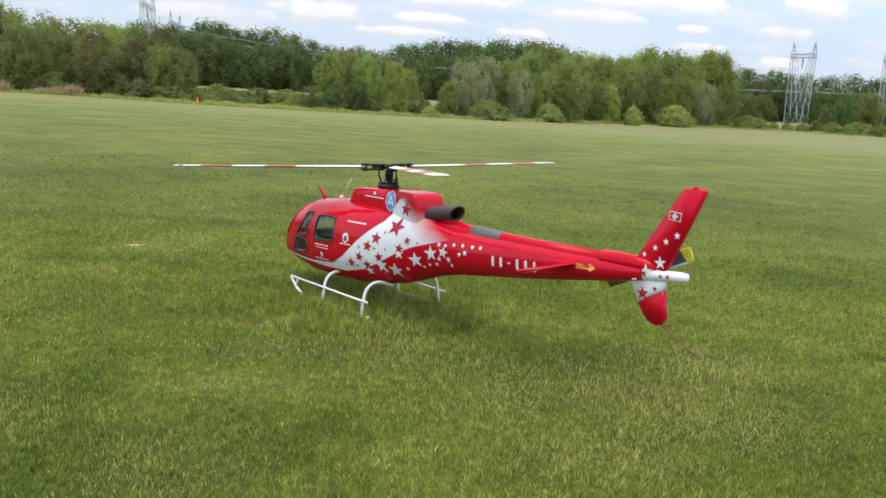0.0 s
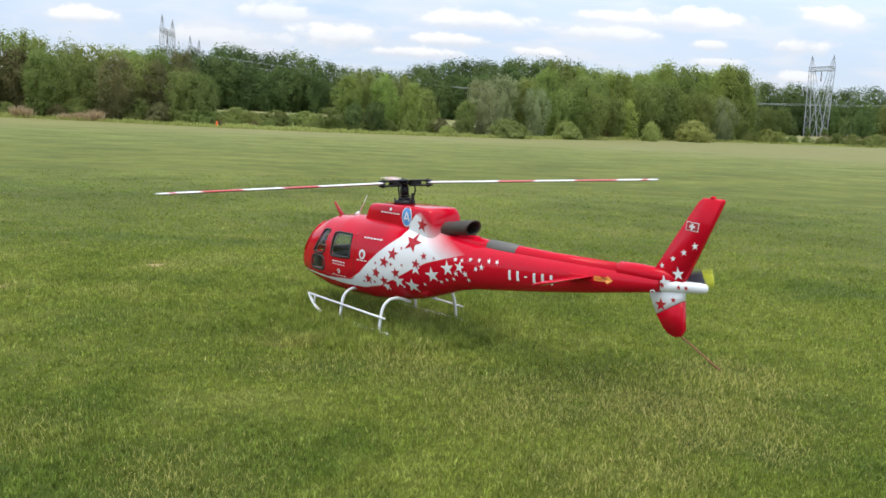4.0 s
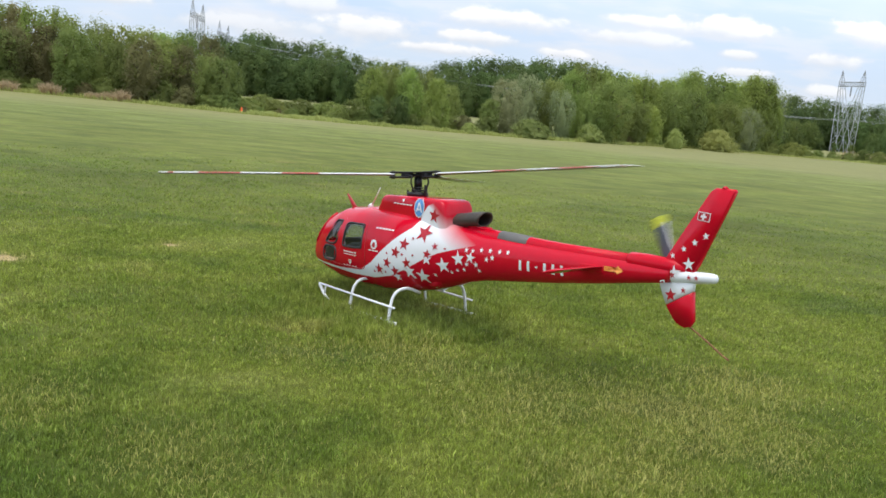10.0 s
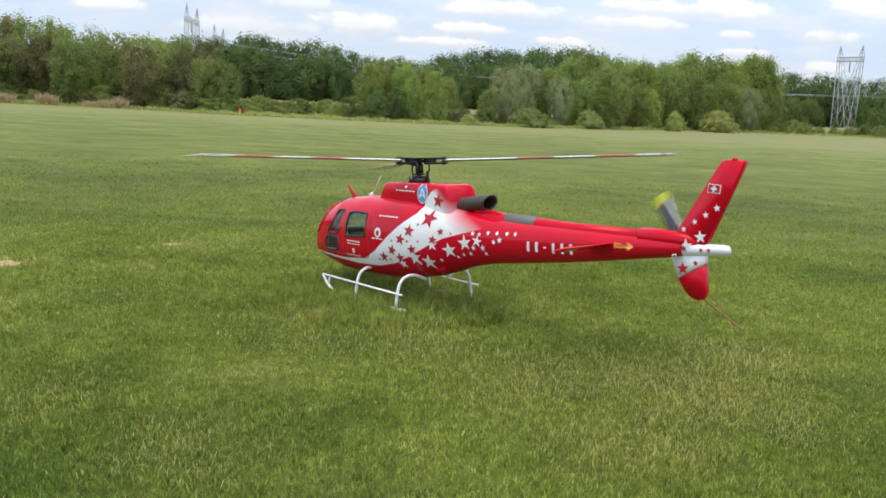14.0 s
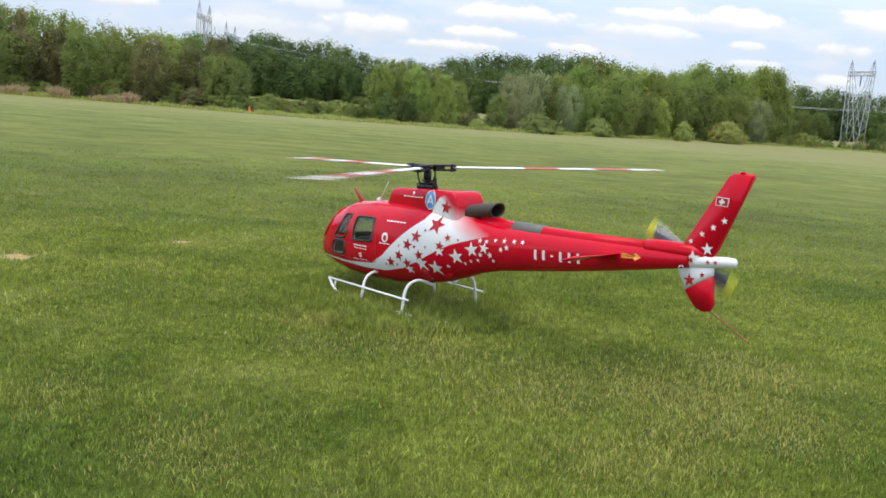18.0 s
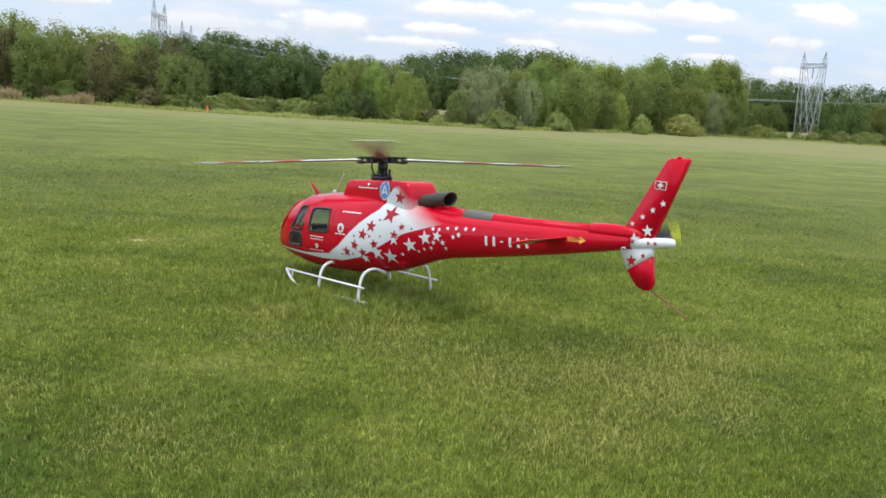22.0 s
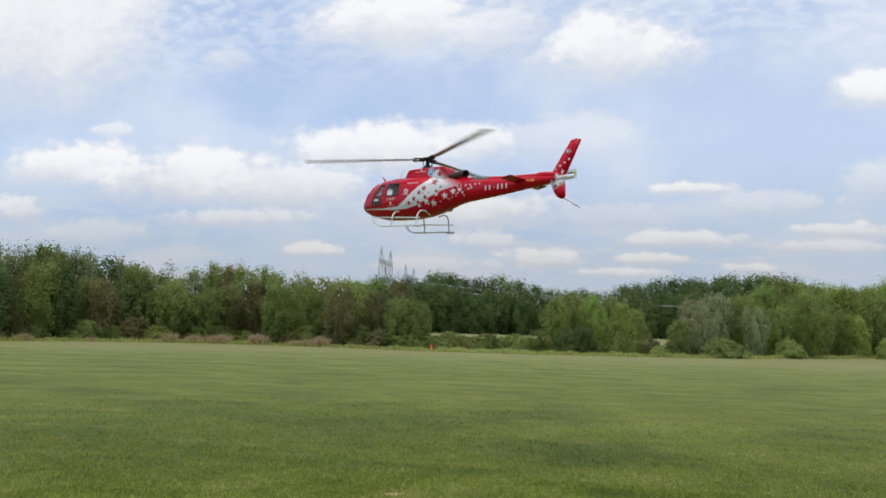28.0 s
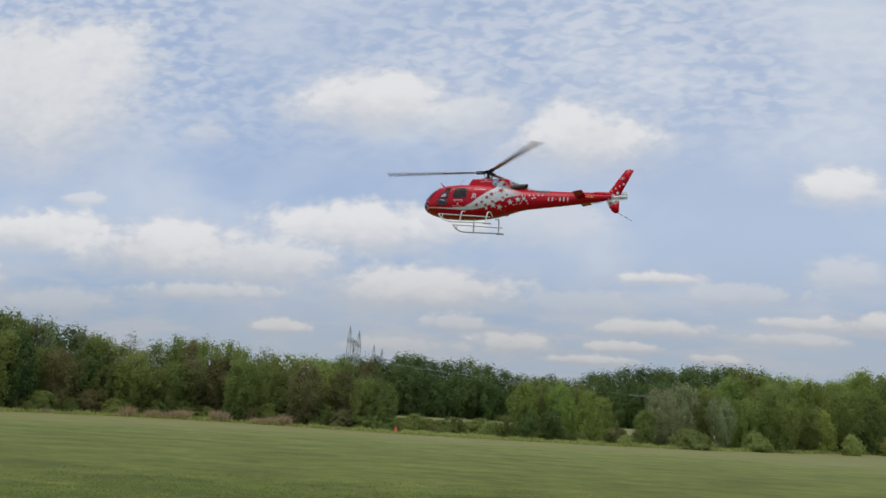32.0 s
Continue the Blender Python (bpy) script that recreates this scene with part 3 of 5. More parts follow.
def cowl_section(x):
    """The engine and gearbox fairing on the cabin's back: top and half width."""
    pts = ((1.17, 2.10, 0.36), (1.10, 2.27, 0.40), (0.97, 2.52, 0.41), (0.91, 2.565, 0.41), (0.3, 2.59, 0.43), (-0.6, 2.61, 0.44), (-0.92, 2.605, 0.435), (-1.02, 2.58, 0.42), (-1.09, 2.50, 0.40), (-1.14, 2.3, 0.38), (-1.18, 2.02, 0.34))
    x = min(max(x, pts[-1][0]), pts[0][0])
    for a, b in zip(pts, pts[1:]):
        if b[0] <= x:
            k = (a[0] - x) / (a[0] - b[0])
            return a[1] + (b[1] - a[1]) * k, a[2] + (b[2] - a[2]) * k


def skin(x, z):
    """How far the skin stands out from the middle plane."""
    y = side(x, z)
    if -1.18 < x < 1.17:
        top, w = cowl_section(x)
        q = abs((z - 1.7) / (top - 1.7))
        if z > 1.7 and q < 1:
            y = max(y, w * (1 - q ** 11) ** (1 / 11))
    return y


def body_ring(x, shrink=1.0, count=88):
    zb, zt, zm, w, n = section(x)
    ring = []
    for k in range(count):
        a = math.tau * k / count
        c, s = math.cos(a), math.sin(a)
        h = (zt - zm if s > 0 else zm - zb) * shrink
        e = 2 / (n if s > 0 else min(n, 2.15))
        ring.append((x, w * shrink * math.copysign(abs(c) ** e, c), zm + h * math.copysign(abs(s) ** e, s)))
    return ring


WINDOWS = (
    [(2.13, 1.87), (1.90, 1.90), (1.98, 1.42), (2.40, 1.38), (2.36, 1.50)],
    [(1.60, 1.88), (1.08, 1.90), (0.99, 1.84), (0.98, 1.46), (1.05, 1.40), (1.60, 1.37), (1.68, 1.44), (1.66, 1.70)],
    [(2.46, 1.28), (2.02, 1.29), (2.03, 1.02), (2.52, 1.00)])


def in_windscreen(x, y, z):
    upper = 1.32 < z < 2.02 and x > 3.02 - (z - 1.32) * 0.62
    chin = x > 3.08 and 0.78 < z < 1.20
    return (upper or chin) and abs(y) > 0.035


helicopter = new("helicopter")
tagged(helicopter, "large red model helicopter with white sweep, stars and white skids", "helicopter")


def hpart(name, geo, material, parent=None, label="", smooth=True):
    return part(name, full_size(geo), material, parent or helicopter, label, smooth)


def build_fuselage():
    xs = [3.50, 3.49, 3.47, 3.44, 3.41, 3.38, 3.35, 3.32] + [3.28 - 0.04 * i for i in range(68)] + [0.54 - 0.09 * i for i in range(77)]
    count = 88
    rings = [body_ring(x) for x in xs]
    verts = [v for r in rings for v in r]
    shell, panes = [], {0: [], 1: [], 2: [], 3: []}
    for i in range(len(xs) - 1):
        for k in range(count):
            a, b = i * count + k, i * count + (k + 1) % count
            q = (a + count, b + count, b, a)
            cx, cy, cz = (sum(verts[j][c] for j in q) / 4 for c in range(3))
            which = next((j for j, w in enumerate(WINDOWS) if abs(cy) > 0.3 and inside(w, cx, cz)), None)
            if which is None and in_windscreen(cx, cy, cz):
                which = 3
            if which is None:
                shell.append(q)
            else:
                panes[which].append((q, cy > 0))
    shell.append(tuple(range(count))[::-1])
    shell.append(tuple(range((len(xs) - 1) * count, len(xs) * count)))
    body = hpart("fuselage", (verts, shell), LIVERY, label="gloss red shell with airbrushed white sweep")
    # dark trim inside, with the same openings
    liner = [v for x in xs[:100] for v in body_ring(min(x, 3.42), 0.955)]
    kept = [q for q in shell[:-2] if max(q) < 100 * count]
    hpart("cabin_lining", (liner, kept), LINING, body, "white cabin lining")
    for which, faces in panes.items():
        for left in (True, False):
            fs = [q for q, side_left in faces if side_left == left]
            used = sorted({i for q in fs for i in q})
            index = {v: i for i, v in enumerate(used)}
            pane = hpart("windscreen" if which == 3 else "window_pane", ([verts[i] for i in used], [tuple(index[i] for i in q) for q in fs]), GLASS, body, "clear tinted glazing")
            pane.visible_shadow = False
    for w in WINDOWS:
        for sgn in (1, -1):
            line = [(x, sgn * (skin(x, z) + 0.004), z) for x, z in w]
            loop = curved(line + line[:2], 5)[5:]
            hpart("window_seal", tube(loop, 0.024, 8), RUBBER, body, "black window seal")
    for sgn in (1, -1):
        post = [(3.02 - (z - 1.32) * 0.62, 0, z) for z in (1.32, 1.5, 1.7, 1.9, 2.0)]
        hpart("windscreen_post", tube([(x, sgn * (skin(x, z) + 0.002), z) for x, _, z in post], 0.03, 8), RED, body)
        # door seams
        seam = [(1.80, 1.98), (1.76, 1.7), (1.80, 1.3), (1.84, 0.95)]
        hpart("door_seam", tube([(x, sgn * (skin(x, z) + 0.001), z) for x, z in seam], 0.008, 6), STAR_RED, body)
        seam = [(0.86, 1.95), (0.84, 1.5), (0.86, 1.0), (1.2, 0.93), (1.84, 0.93), (2.4, 0.97)]
        hpart("door_seam", tube([(p[0], sgn * (skin(p[0], p[2]) + 0.001), p[2]) for p in curved([(q[0], 0, q[1]) for q in seam], 6)], 0.008, 6), STAR_RED, body)
    hpart("cabin_floor", block(0.4, 2.8, -0.55, 0.55, 0.86, 0.90, 0.01), INSIDE, body)
    hpart("equipment_box", joined(block(0.5, 2.35, -0.30, 0.30, 0.92, 1.34, 0.06), block(1.50, 1.72, -0.18, 0.18, 1.30, 1.52, 0.05)), INSIDE, body, "dark box of equipment in the cabin")
    hpart("avionics_tray", block(1.95, 2.85, -0.52, 0.52, 0.9, 1.27, 0.04), HEAT, body, "grey tray of electronics in the nose")
    hpart("instrument_panel", block(2.55, 2.72, -0.3, 0.3, 0.9, 1.42, 0.04), INSIDE, body)
    hpart("nose_tray", block(2.70, 3.16, -0.46, 0.46, 0.80, 1.22, 0.06), INSIDE, body, "dark tray in the nose")
    return body


def build_cowling():
    rings = []
    xs = [1.17, 1.15, 1.12, 1.10, 1.06, 1.01, 0.97, 0.94, 0.91, 0.8, 0.5, 0.2, -0.1, -0.4, -0.7, -0.85, -0.92, -0.97, -1.02, -1.06, -1.09, -1.115, -1.14, -1.18]
    for x in xs:
        top, w = cowl_section(x)
        rings.append([(x, w * math.copysign(abs(math.cos(a)) ** (2 / 11), math.cos(a)), 1.7 + (top - 1.7) * math.copysign(abs(math.sin(a)) ** (2 / 11), math.sin(a))) for a in (math.tau * k / 72 for k in range(72))])
    cowl = hpart("engine_cowling", loft(rings), LIVERY, label="raised red gearbox and engine fairing")
    hpart("mast_ring", tube([(0.24, 0, 2.59), (0.24, 0, 2.66)], 0.23, 24), BLACK, cowl)
    # exhaust: a flattened pipe, open at its end
    outer, inner = [], []
    path = curved([(-0.85, 0, 2.10), (-1.25, 0, 2.20), (-1.60, 0, 2.26), (-1.90, 0, 2.29)], 5)
    for i, p in enumerate(path):
        f = 1 + 0.10 * i / len(path)
        outer.append([(p.x + 0.05 * math.sin(a) * (i > 12) * -1, 0.19 * f * math.cos(a), p.z + 0.145 * f * math.sin(a)) for a in (math.tau * k / 28 for k in range(28))])
    for p in reversed(path):
        inner.append([(p.x - (0.05 * math.sin(a) if p.x < -1.62 else 0), 0.165 * math.cos(a) * 1.06, p.z + 0.122 * math.sin(a) * 1.06) for a in (math.tau * k / 28 for k in range(28))])
    v, f = loft(outer + inner)
    hpart("exhaust_pipe", (v, f[:-2]), SOOT, label="sooty dark metal exhaust pipe with an oval mouth")
    hpart("exhaust_collar", tube([(-1.14, 0, 2.165), (-1.24, 0, 2.19)], 0.172, 24), SOOT)
    hpart("exhaust_bracket", block(-1.68, -1.58, -0.05, 0.05, 2.03, 2.17, 0.012), WHITE, label="small white exhaust bracket")
    # shaft cover on the boom, with its heat shield and the gearbox fairing at the end
    hpart("shaft_cover", tube([(-1.45, 0, 1.96), (-1.6, 0, 2.00), (-2.4, 0, 1.965), (-4.0, 0, 1.94), (-5.46, 0, 1.955)], [0.10, 0.155, 0.148, 0.135, 0.12], 20), RED)
    hpart("heat_shield", tube([(-2.38, 0, 1.972), (-2.42, 0, 1.972), (-3.16, 0, 1.96), (-3.2, 0, 1.96)], [0.10, 0.154, 0.148, 0.1], 20), HEAT, label="grey heat shield on the boom")
    hpart("gearbox_fairing", tube([(-5.445, 0, 1.96), (-5.45, 0, 1.962), (-5.475, 0, 1.967), (-5.8, 0, 1.975), (-6.30, 0, 1.972), (-6.52, 0, 1.95)], [0.04, 0.130, 0.150, 0.148, 0.13, 0.06], 20), RED)
    hpart("boom_latch", block(-2.02, -1.5, -0.1, 0.1, 2.10, 2.145, 0.015), RED)


def build_tail():
    fin = [(-6.05, 1.96), (-6.14, 2.10), (-6.50, 2.68), (-6.86, 3.24), (-6.92, 3.275), (-7.24, 3.275), (-7.26, 3.24), (-7.0, 2.65), (-6.74, 2.06), (-6.66, 1.92)]
    upper = hpart("fin", slab(fin, 0.055), RED, label="swept red fin with white stars")
    hpart("beacon", joined(tube([(-7.06, 0, 3.27), (-7.06, 0, 3.295), (-7.06, 0, 3.312)], [0.05, 0.04, 0.015], 12)), RED, upper, "small red beacon")
    # lower fin: white root and red tip, parted along a slanting line
    root = [(-6.04, 1.76), (-6.68, 1.80), (-6.685, 1.645), (-6.215, 1.365), (-6.10, 1.60)]
    tip = [(-6.215, 1.362), (-6.685, 1.642), (-6.73, 1.18), (-6.68, 1.08), (-6.58, 1.05), (-6.45, 1.09), (-6.36, 1.17)]
    lower = hpart("lower_fin", slab(root, 0.052), WHITE, label="white root of the lower fin")
    hpart("lower_fin_tip", slab(tip, 0.05), RED, lower, "red tip of the lower fin")
    hpart("tail_cone", tube([(-6.0, 0, 1.80), (-6.2, 0, 1.82), (-6.6, 0, 1.855), (-6.95, 0, 1.885), (-7.04, 0, 1.893), (-7.07, 0, 1.897)], [0.10, 0.115, 0.10, 0.085, 0.07, 0.03], 16), WHITE, label="white tail cone")
    hpart("tail_guard", tube(curved([(-6.62, 0, 1.10), (-6.95, 0, 0.93), (-7.25, 0, 0.76), (-7.38, 0, 0.70)], 4), 0.013, 8), RUST, label="thin brown tail guard rod")
    # stabiliser: a wing section through the boom
    rings = []
    for y in (-1.26, -1.25, -1.2, -0.6, 0, 0.6, 1.2, 1.25, 1.26):
        t = 0.032 if abs(y) < 1.22 else (0.022 if abs(y) < 1.255 else 0.006)
        rings.append([(-4.82 + 0.235 * math.cos(a) - 0.02 * abs(y), y, 1.765 - 0.058 * math.cos(a) + t * math.sin(a) * (1.2 if math.cos(a) > 0 else 0.7)) for a in (math.tau * k / 20 for k in range(20))])
    hpart("stabiliser", loft(rings), RED, label="red tailplane through the boom")
    for s in (1, -1):
        hpart("stabiliser_root", block(-5.08, -4.56, s * 0.22 - 0.03, s * 0.22 + 0.03, 1.70, 1.82, 0.02), RED)


def build_skids():
    for s in (1, -1):
        y = 1.07 * s
        hpart("skid_tube", tube([Vector((-0.62, y, 0.05))] + curved([(-0.5, y, 0.05), (0.6, y, 0.05), (1.55, y, 0.055), (1.9, y, 0.13), (2.12, y, 0.26), (2.27, y, 0.43)], 5), 0.033, 10), WHITE, label="white landing skid tube")
        hpart("step_tube", tube([(-0.52, y * 1.005, 0.355), (0.5, y * 1.005, 0.385), (2.29, y, 0.44)], 0.024, 8), WHITE, label="thin white boarding step tube")
        hpart("skid_brace", tube([(2.02, y, 0.43), (2.05, y, 0.32), (2.07, y, 0.22)], 0.022, 8), WHITE)
        for x in (1.06, -0.33):
            leg = curved([(x - 0.05, 0.30 * s, 0.60), (x - 0.04, 0.62 * s, 0.71), (x - 0.02, 0.85 * s, 0.68), (x, 0.98 * s, 0.54), (x, 1.045 * s, 0.28), (x, 1.07 * s, 0.04)], 5)
            hpart("skid_leg", tube(leg, 0.033, 10), WHITE, label="curved white skid leg")
        hpart("skid_shoe", block(-0.62, -0.2, y - 0.055, y + 0.055, -0.01, 0.03, 0.01), STEEL)


def build_aerials():
    hpart("blade_aerial", slab([(2.42, 2.14), (2.60, 2.11), (2.86, 2.42), (2.84, 2.44), (2.56, 2.23)], 0.014), STAR_RED, label="small red blade aerial")
    whip = hpart("whip_aerial", tube([(1.74, 0.1, 2.24), (1.44, 0.1, 2.68)], [0.014, 0.007], 8), WHITE, label="thin white whip aerial")
    hpart("aerial_base", tube([(1.78, 0.1, 2.22), (1.74, 0.1, 2.28)], [0.07, 0.03], 12), WHITE, whip)


HUB = (0.25, 0.0, 3.02)


def build_rotor():
    """Hub, grips and links in one head; the blades are its parts."""
    bits = [tube([(0, 0, -0.50), (0, 0, 0.07)], 0.055, 14), tube([(0, 0, -0.40), (0, 0, -0.35)], 0.19, 20), tube([(0, 0, -0.28), (0, 0, -0.25)], 0.12, 20), tube([(0, 0, -0.24), (0, 0, -0.05)], 0.085, 14), tube([(0, 0, -0.34), (0, 0, -0.30)], 0.145, 18),
            tube([(0, 0, -0.02), (0, 0, 0.04)], 0.13, 18), tube([(0, 0, 0.06), (0, 0, 0.08)], 0.21, 18)]
    head = new("main_rotor", mesh_of("main_rotor", *full_size(joined(*bits)), BLACK))
    head.parent = helicopter
    tagged(head, "black three-armed rotor head")
    wing = []
    for r, chord, thick in ((0.52, 0.10, 0.05), (0.60, 0.16, 0.05), (0.72, 0.29, 0.044), (1.2, 0.31, 0.040), (3.0, 0.31, 0.036), (5.1, 0.31, 0.034), (5.26, 0.29, 0.028), (5.30, 0.22, 0.012)):
        wing.append([(r, chord * (0.5 * math.cos(a) + 0.05), thick * 0.5 * math.sin(a) * (1.35 if math.cos(a) > 0 else 0.7) + 0.02) for a in (math.tau * k / 16 for k in range(16))])
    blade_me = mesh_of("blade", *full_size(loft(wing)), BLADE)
    grip_geo = full_size(joined(block(0.16, 0.62, -0.085, 0.085, 0.045, 0.085, 0.015), block(0.16, 0.62, -0.085, 0.085, -0.055, -0.015, 0.015), tube([(0.12, 0, 0.015), (0.36, 0, 0.015)], 0.075, 14), tube([(0.54, 0, -0.07), (0.54, 0, 0.10)], 0.04, 10)))
    grip_me = mesh_of("blade_grip", *grip_geo, BLACK)
    link_me = mesh_of("pitch_link", *full_size(joined(tube([(0.13, 0.10, -0.33), (0.19, 0.12, -0.15), (0.17, 0.12, -0.02)], 0.018, 8), tube([(0.17, 0.12, -0.02), (0.24, 0.03, 0.0)], 0.022, 8), tube([(0.11, 0.09, -0.34), (0.15, 0.11, -0.30)], 0.03, 8))), BLACK)
    for k in range(3):
        turn = pose(0, 0, 0, 0, 0, 120 * k)
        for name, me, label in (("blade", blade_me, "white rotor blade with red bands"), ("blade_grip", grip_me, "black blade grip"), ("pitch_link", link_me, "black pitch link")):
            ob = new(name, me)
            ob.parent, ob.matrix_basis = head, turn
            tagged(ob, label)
    hpart("swashplate_guide", block(-0.035, 0.0, -0.025, 0.025, 2.6, 2.84, 0.008), BLACK, label="black swashplate guide")
    for x, y in ((0.44, 0.1), (0.1, -0.14), (0.1, 0.16)):
        hpart("servo_link", tube([(x, y, 2.58), (x + 0.01, y, 2.70)], 0.02, 8), BLACK)
    return head


TAIL_HUB = (-6.10, -0.24, 1.86)


def build_tail_rotor():
    hub = new("tail_rotor", mesh_of("tail_rotor", *full_size(joined(tube([(0, 0.16, 0), (0, -0.06, 0)], 0.05, 12), block(-0.16, 0.16, -0.035, 0.035, -0.045, 0.045, 0.01))), BLACK))
    hub.parent = helicopter
    tagged(hub, "black tail rotor hub")
    rings = []
    for r, c in ((0.10, 0.06), (0.16, 0.10), (0.25, 0.23), (0.6, 0.25), (0.88, 0.25), (0.92, 0.23), (0.93, 0.20)):
        rings.append([(r, 0.018 * math.sin(a), c * 0.5 * math.cos(a)) for a in (math.tau * k / 12 for k in range(12))])
    me = mesh_of("tail_blade", *full_size(loft(rings)), TAIL_BLADE)
    for k in range(2):
        ob = new("tail_blade", me)
        ob.parent, ob.matrix_basis = hub, pose(0, 0, 0, 0, 180 * k, 0)
        tagged(ob, "dark tail rotor blade with a yellow-green tip")
    return hub


# ---- paintwork on the shell: stars, badges, lettering bars ----
def on_skin(points, faces, proud=0.008):
    return [(x, skin(x, z) + proud, z) for x, z in points], faces


def star_outline(cx, cz, r, turn, inner=0.40):
    return [(cx + (r if k % 2 == 0 else r * inner) * math.sin(turn + k * math.pi / 5), cz + (r if k % 2 == 0 else r * inner) * math.cos(turn + k * math.pi / 5)) for k in range(10)]


def filled(outline, rings=3):
    """An outline filled with shrinking rings, so that it can follow a curved skin."""
    n = len(outline)
    cx, cz = sum(p[0] for p in outline) / n, sum(p[1] for p in outline) / n
    pts, faces = [], []
    for j in range(rings):
        f = 1 - j / rings
        pts += [(cx + (x - cx) * f, cz + (z - cz) * f) for x, z in outline]
    pts.append((cx, cz))
    for j in range(rings - 1):
        for k in range(n):
            a, b = j * n + k, j * n + (k + 1) % n
            faces.append((a, b, b + n, a + n))
    for k in range(n):
        faces.append(((rings - 1) * n + k, (rings - 1) * n + (k + 1) % n, rings * n))
    return pts, faces


def disc(cx, cz, rx, rz, n=28):
    return [(cx + rx * math.cos(math.tau * k / n), cz + rz * math.sin(math.tau * k / n)) for k in range(n)]


def bar(x0, x1, z0, z1, cuts=5):
    pts, faces = [], []
    for i in range(cuts + 1):
        x = x0 + (x1 - x0) * i / cuts
        for j in range(3):
            pts.append((x, z0 + (z1 - z0) * j / 2))
    for i in range(cuts):
        for j in range(2):
            a = i * 3 + j
            faces.append((a, a + 3, a + 4, a + 1))
    return pts, faces


RED_STARS = ((-0.87, 2.27, 0.16), (-0.77, 1.91, 0.20), (-0.35, 1.64, 0.145), (-0.14, 1.45, 0.135), (0.09, 1.20, 0.13), (0.36, 1.03, 0.13), (-1.11, 1.68, 0.085),
             (-0.44, 1.26, 0.12), (-0.11, 1.05, 0.12), (-0.94, 1.50, 0.11), (-0.32, 1.42, 0.045), (0.10, 1.40, 0.04), (-0.55, 1.78, 0.04), (0.52, 0.96, 0.04), (0.18, 0.99, 0.04), (-1.35, 1.66, 0.035), (-0.60, 1.44, 0.035))
WHITE_STARS = ((-1.31, 1.32, 0.165), (-1.67, 1.50, 0.165), (-1.97, 1.56, 0.125), (-0.79, 1.03, 0.165), (-0.93, 1.40, 0.13), (-0.48, 1.09, 0.16), (-0.13, 0.93, 0.11), (-2.11, 1.44, 0.07),
               (-2.39, 1.58, 0.06), (-2.53, 1.63, 0.065), (-2.17, 1.33, 0.05), (-2.23, 1.74, 0.055), (-2.45, 1.755, 0.055), (-2.69, 1.765, 0.055), (-2.89, 1.775, 0.055), (-1.88, 1.42, 0.06), (-1.62, 1.26, 0.045),
               (-1.86, 1.70, 0.06), (-1.09, 1.10, 0.045), (-1.80, 1.30, 0.05), (-2.02, 1.70, 0.05), (-0.58, 0.98, 0.04), (-1.48, 1.20, 0.04))


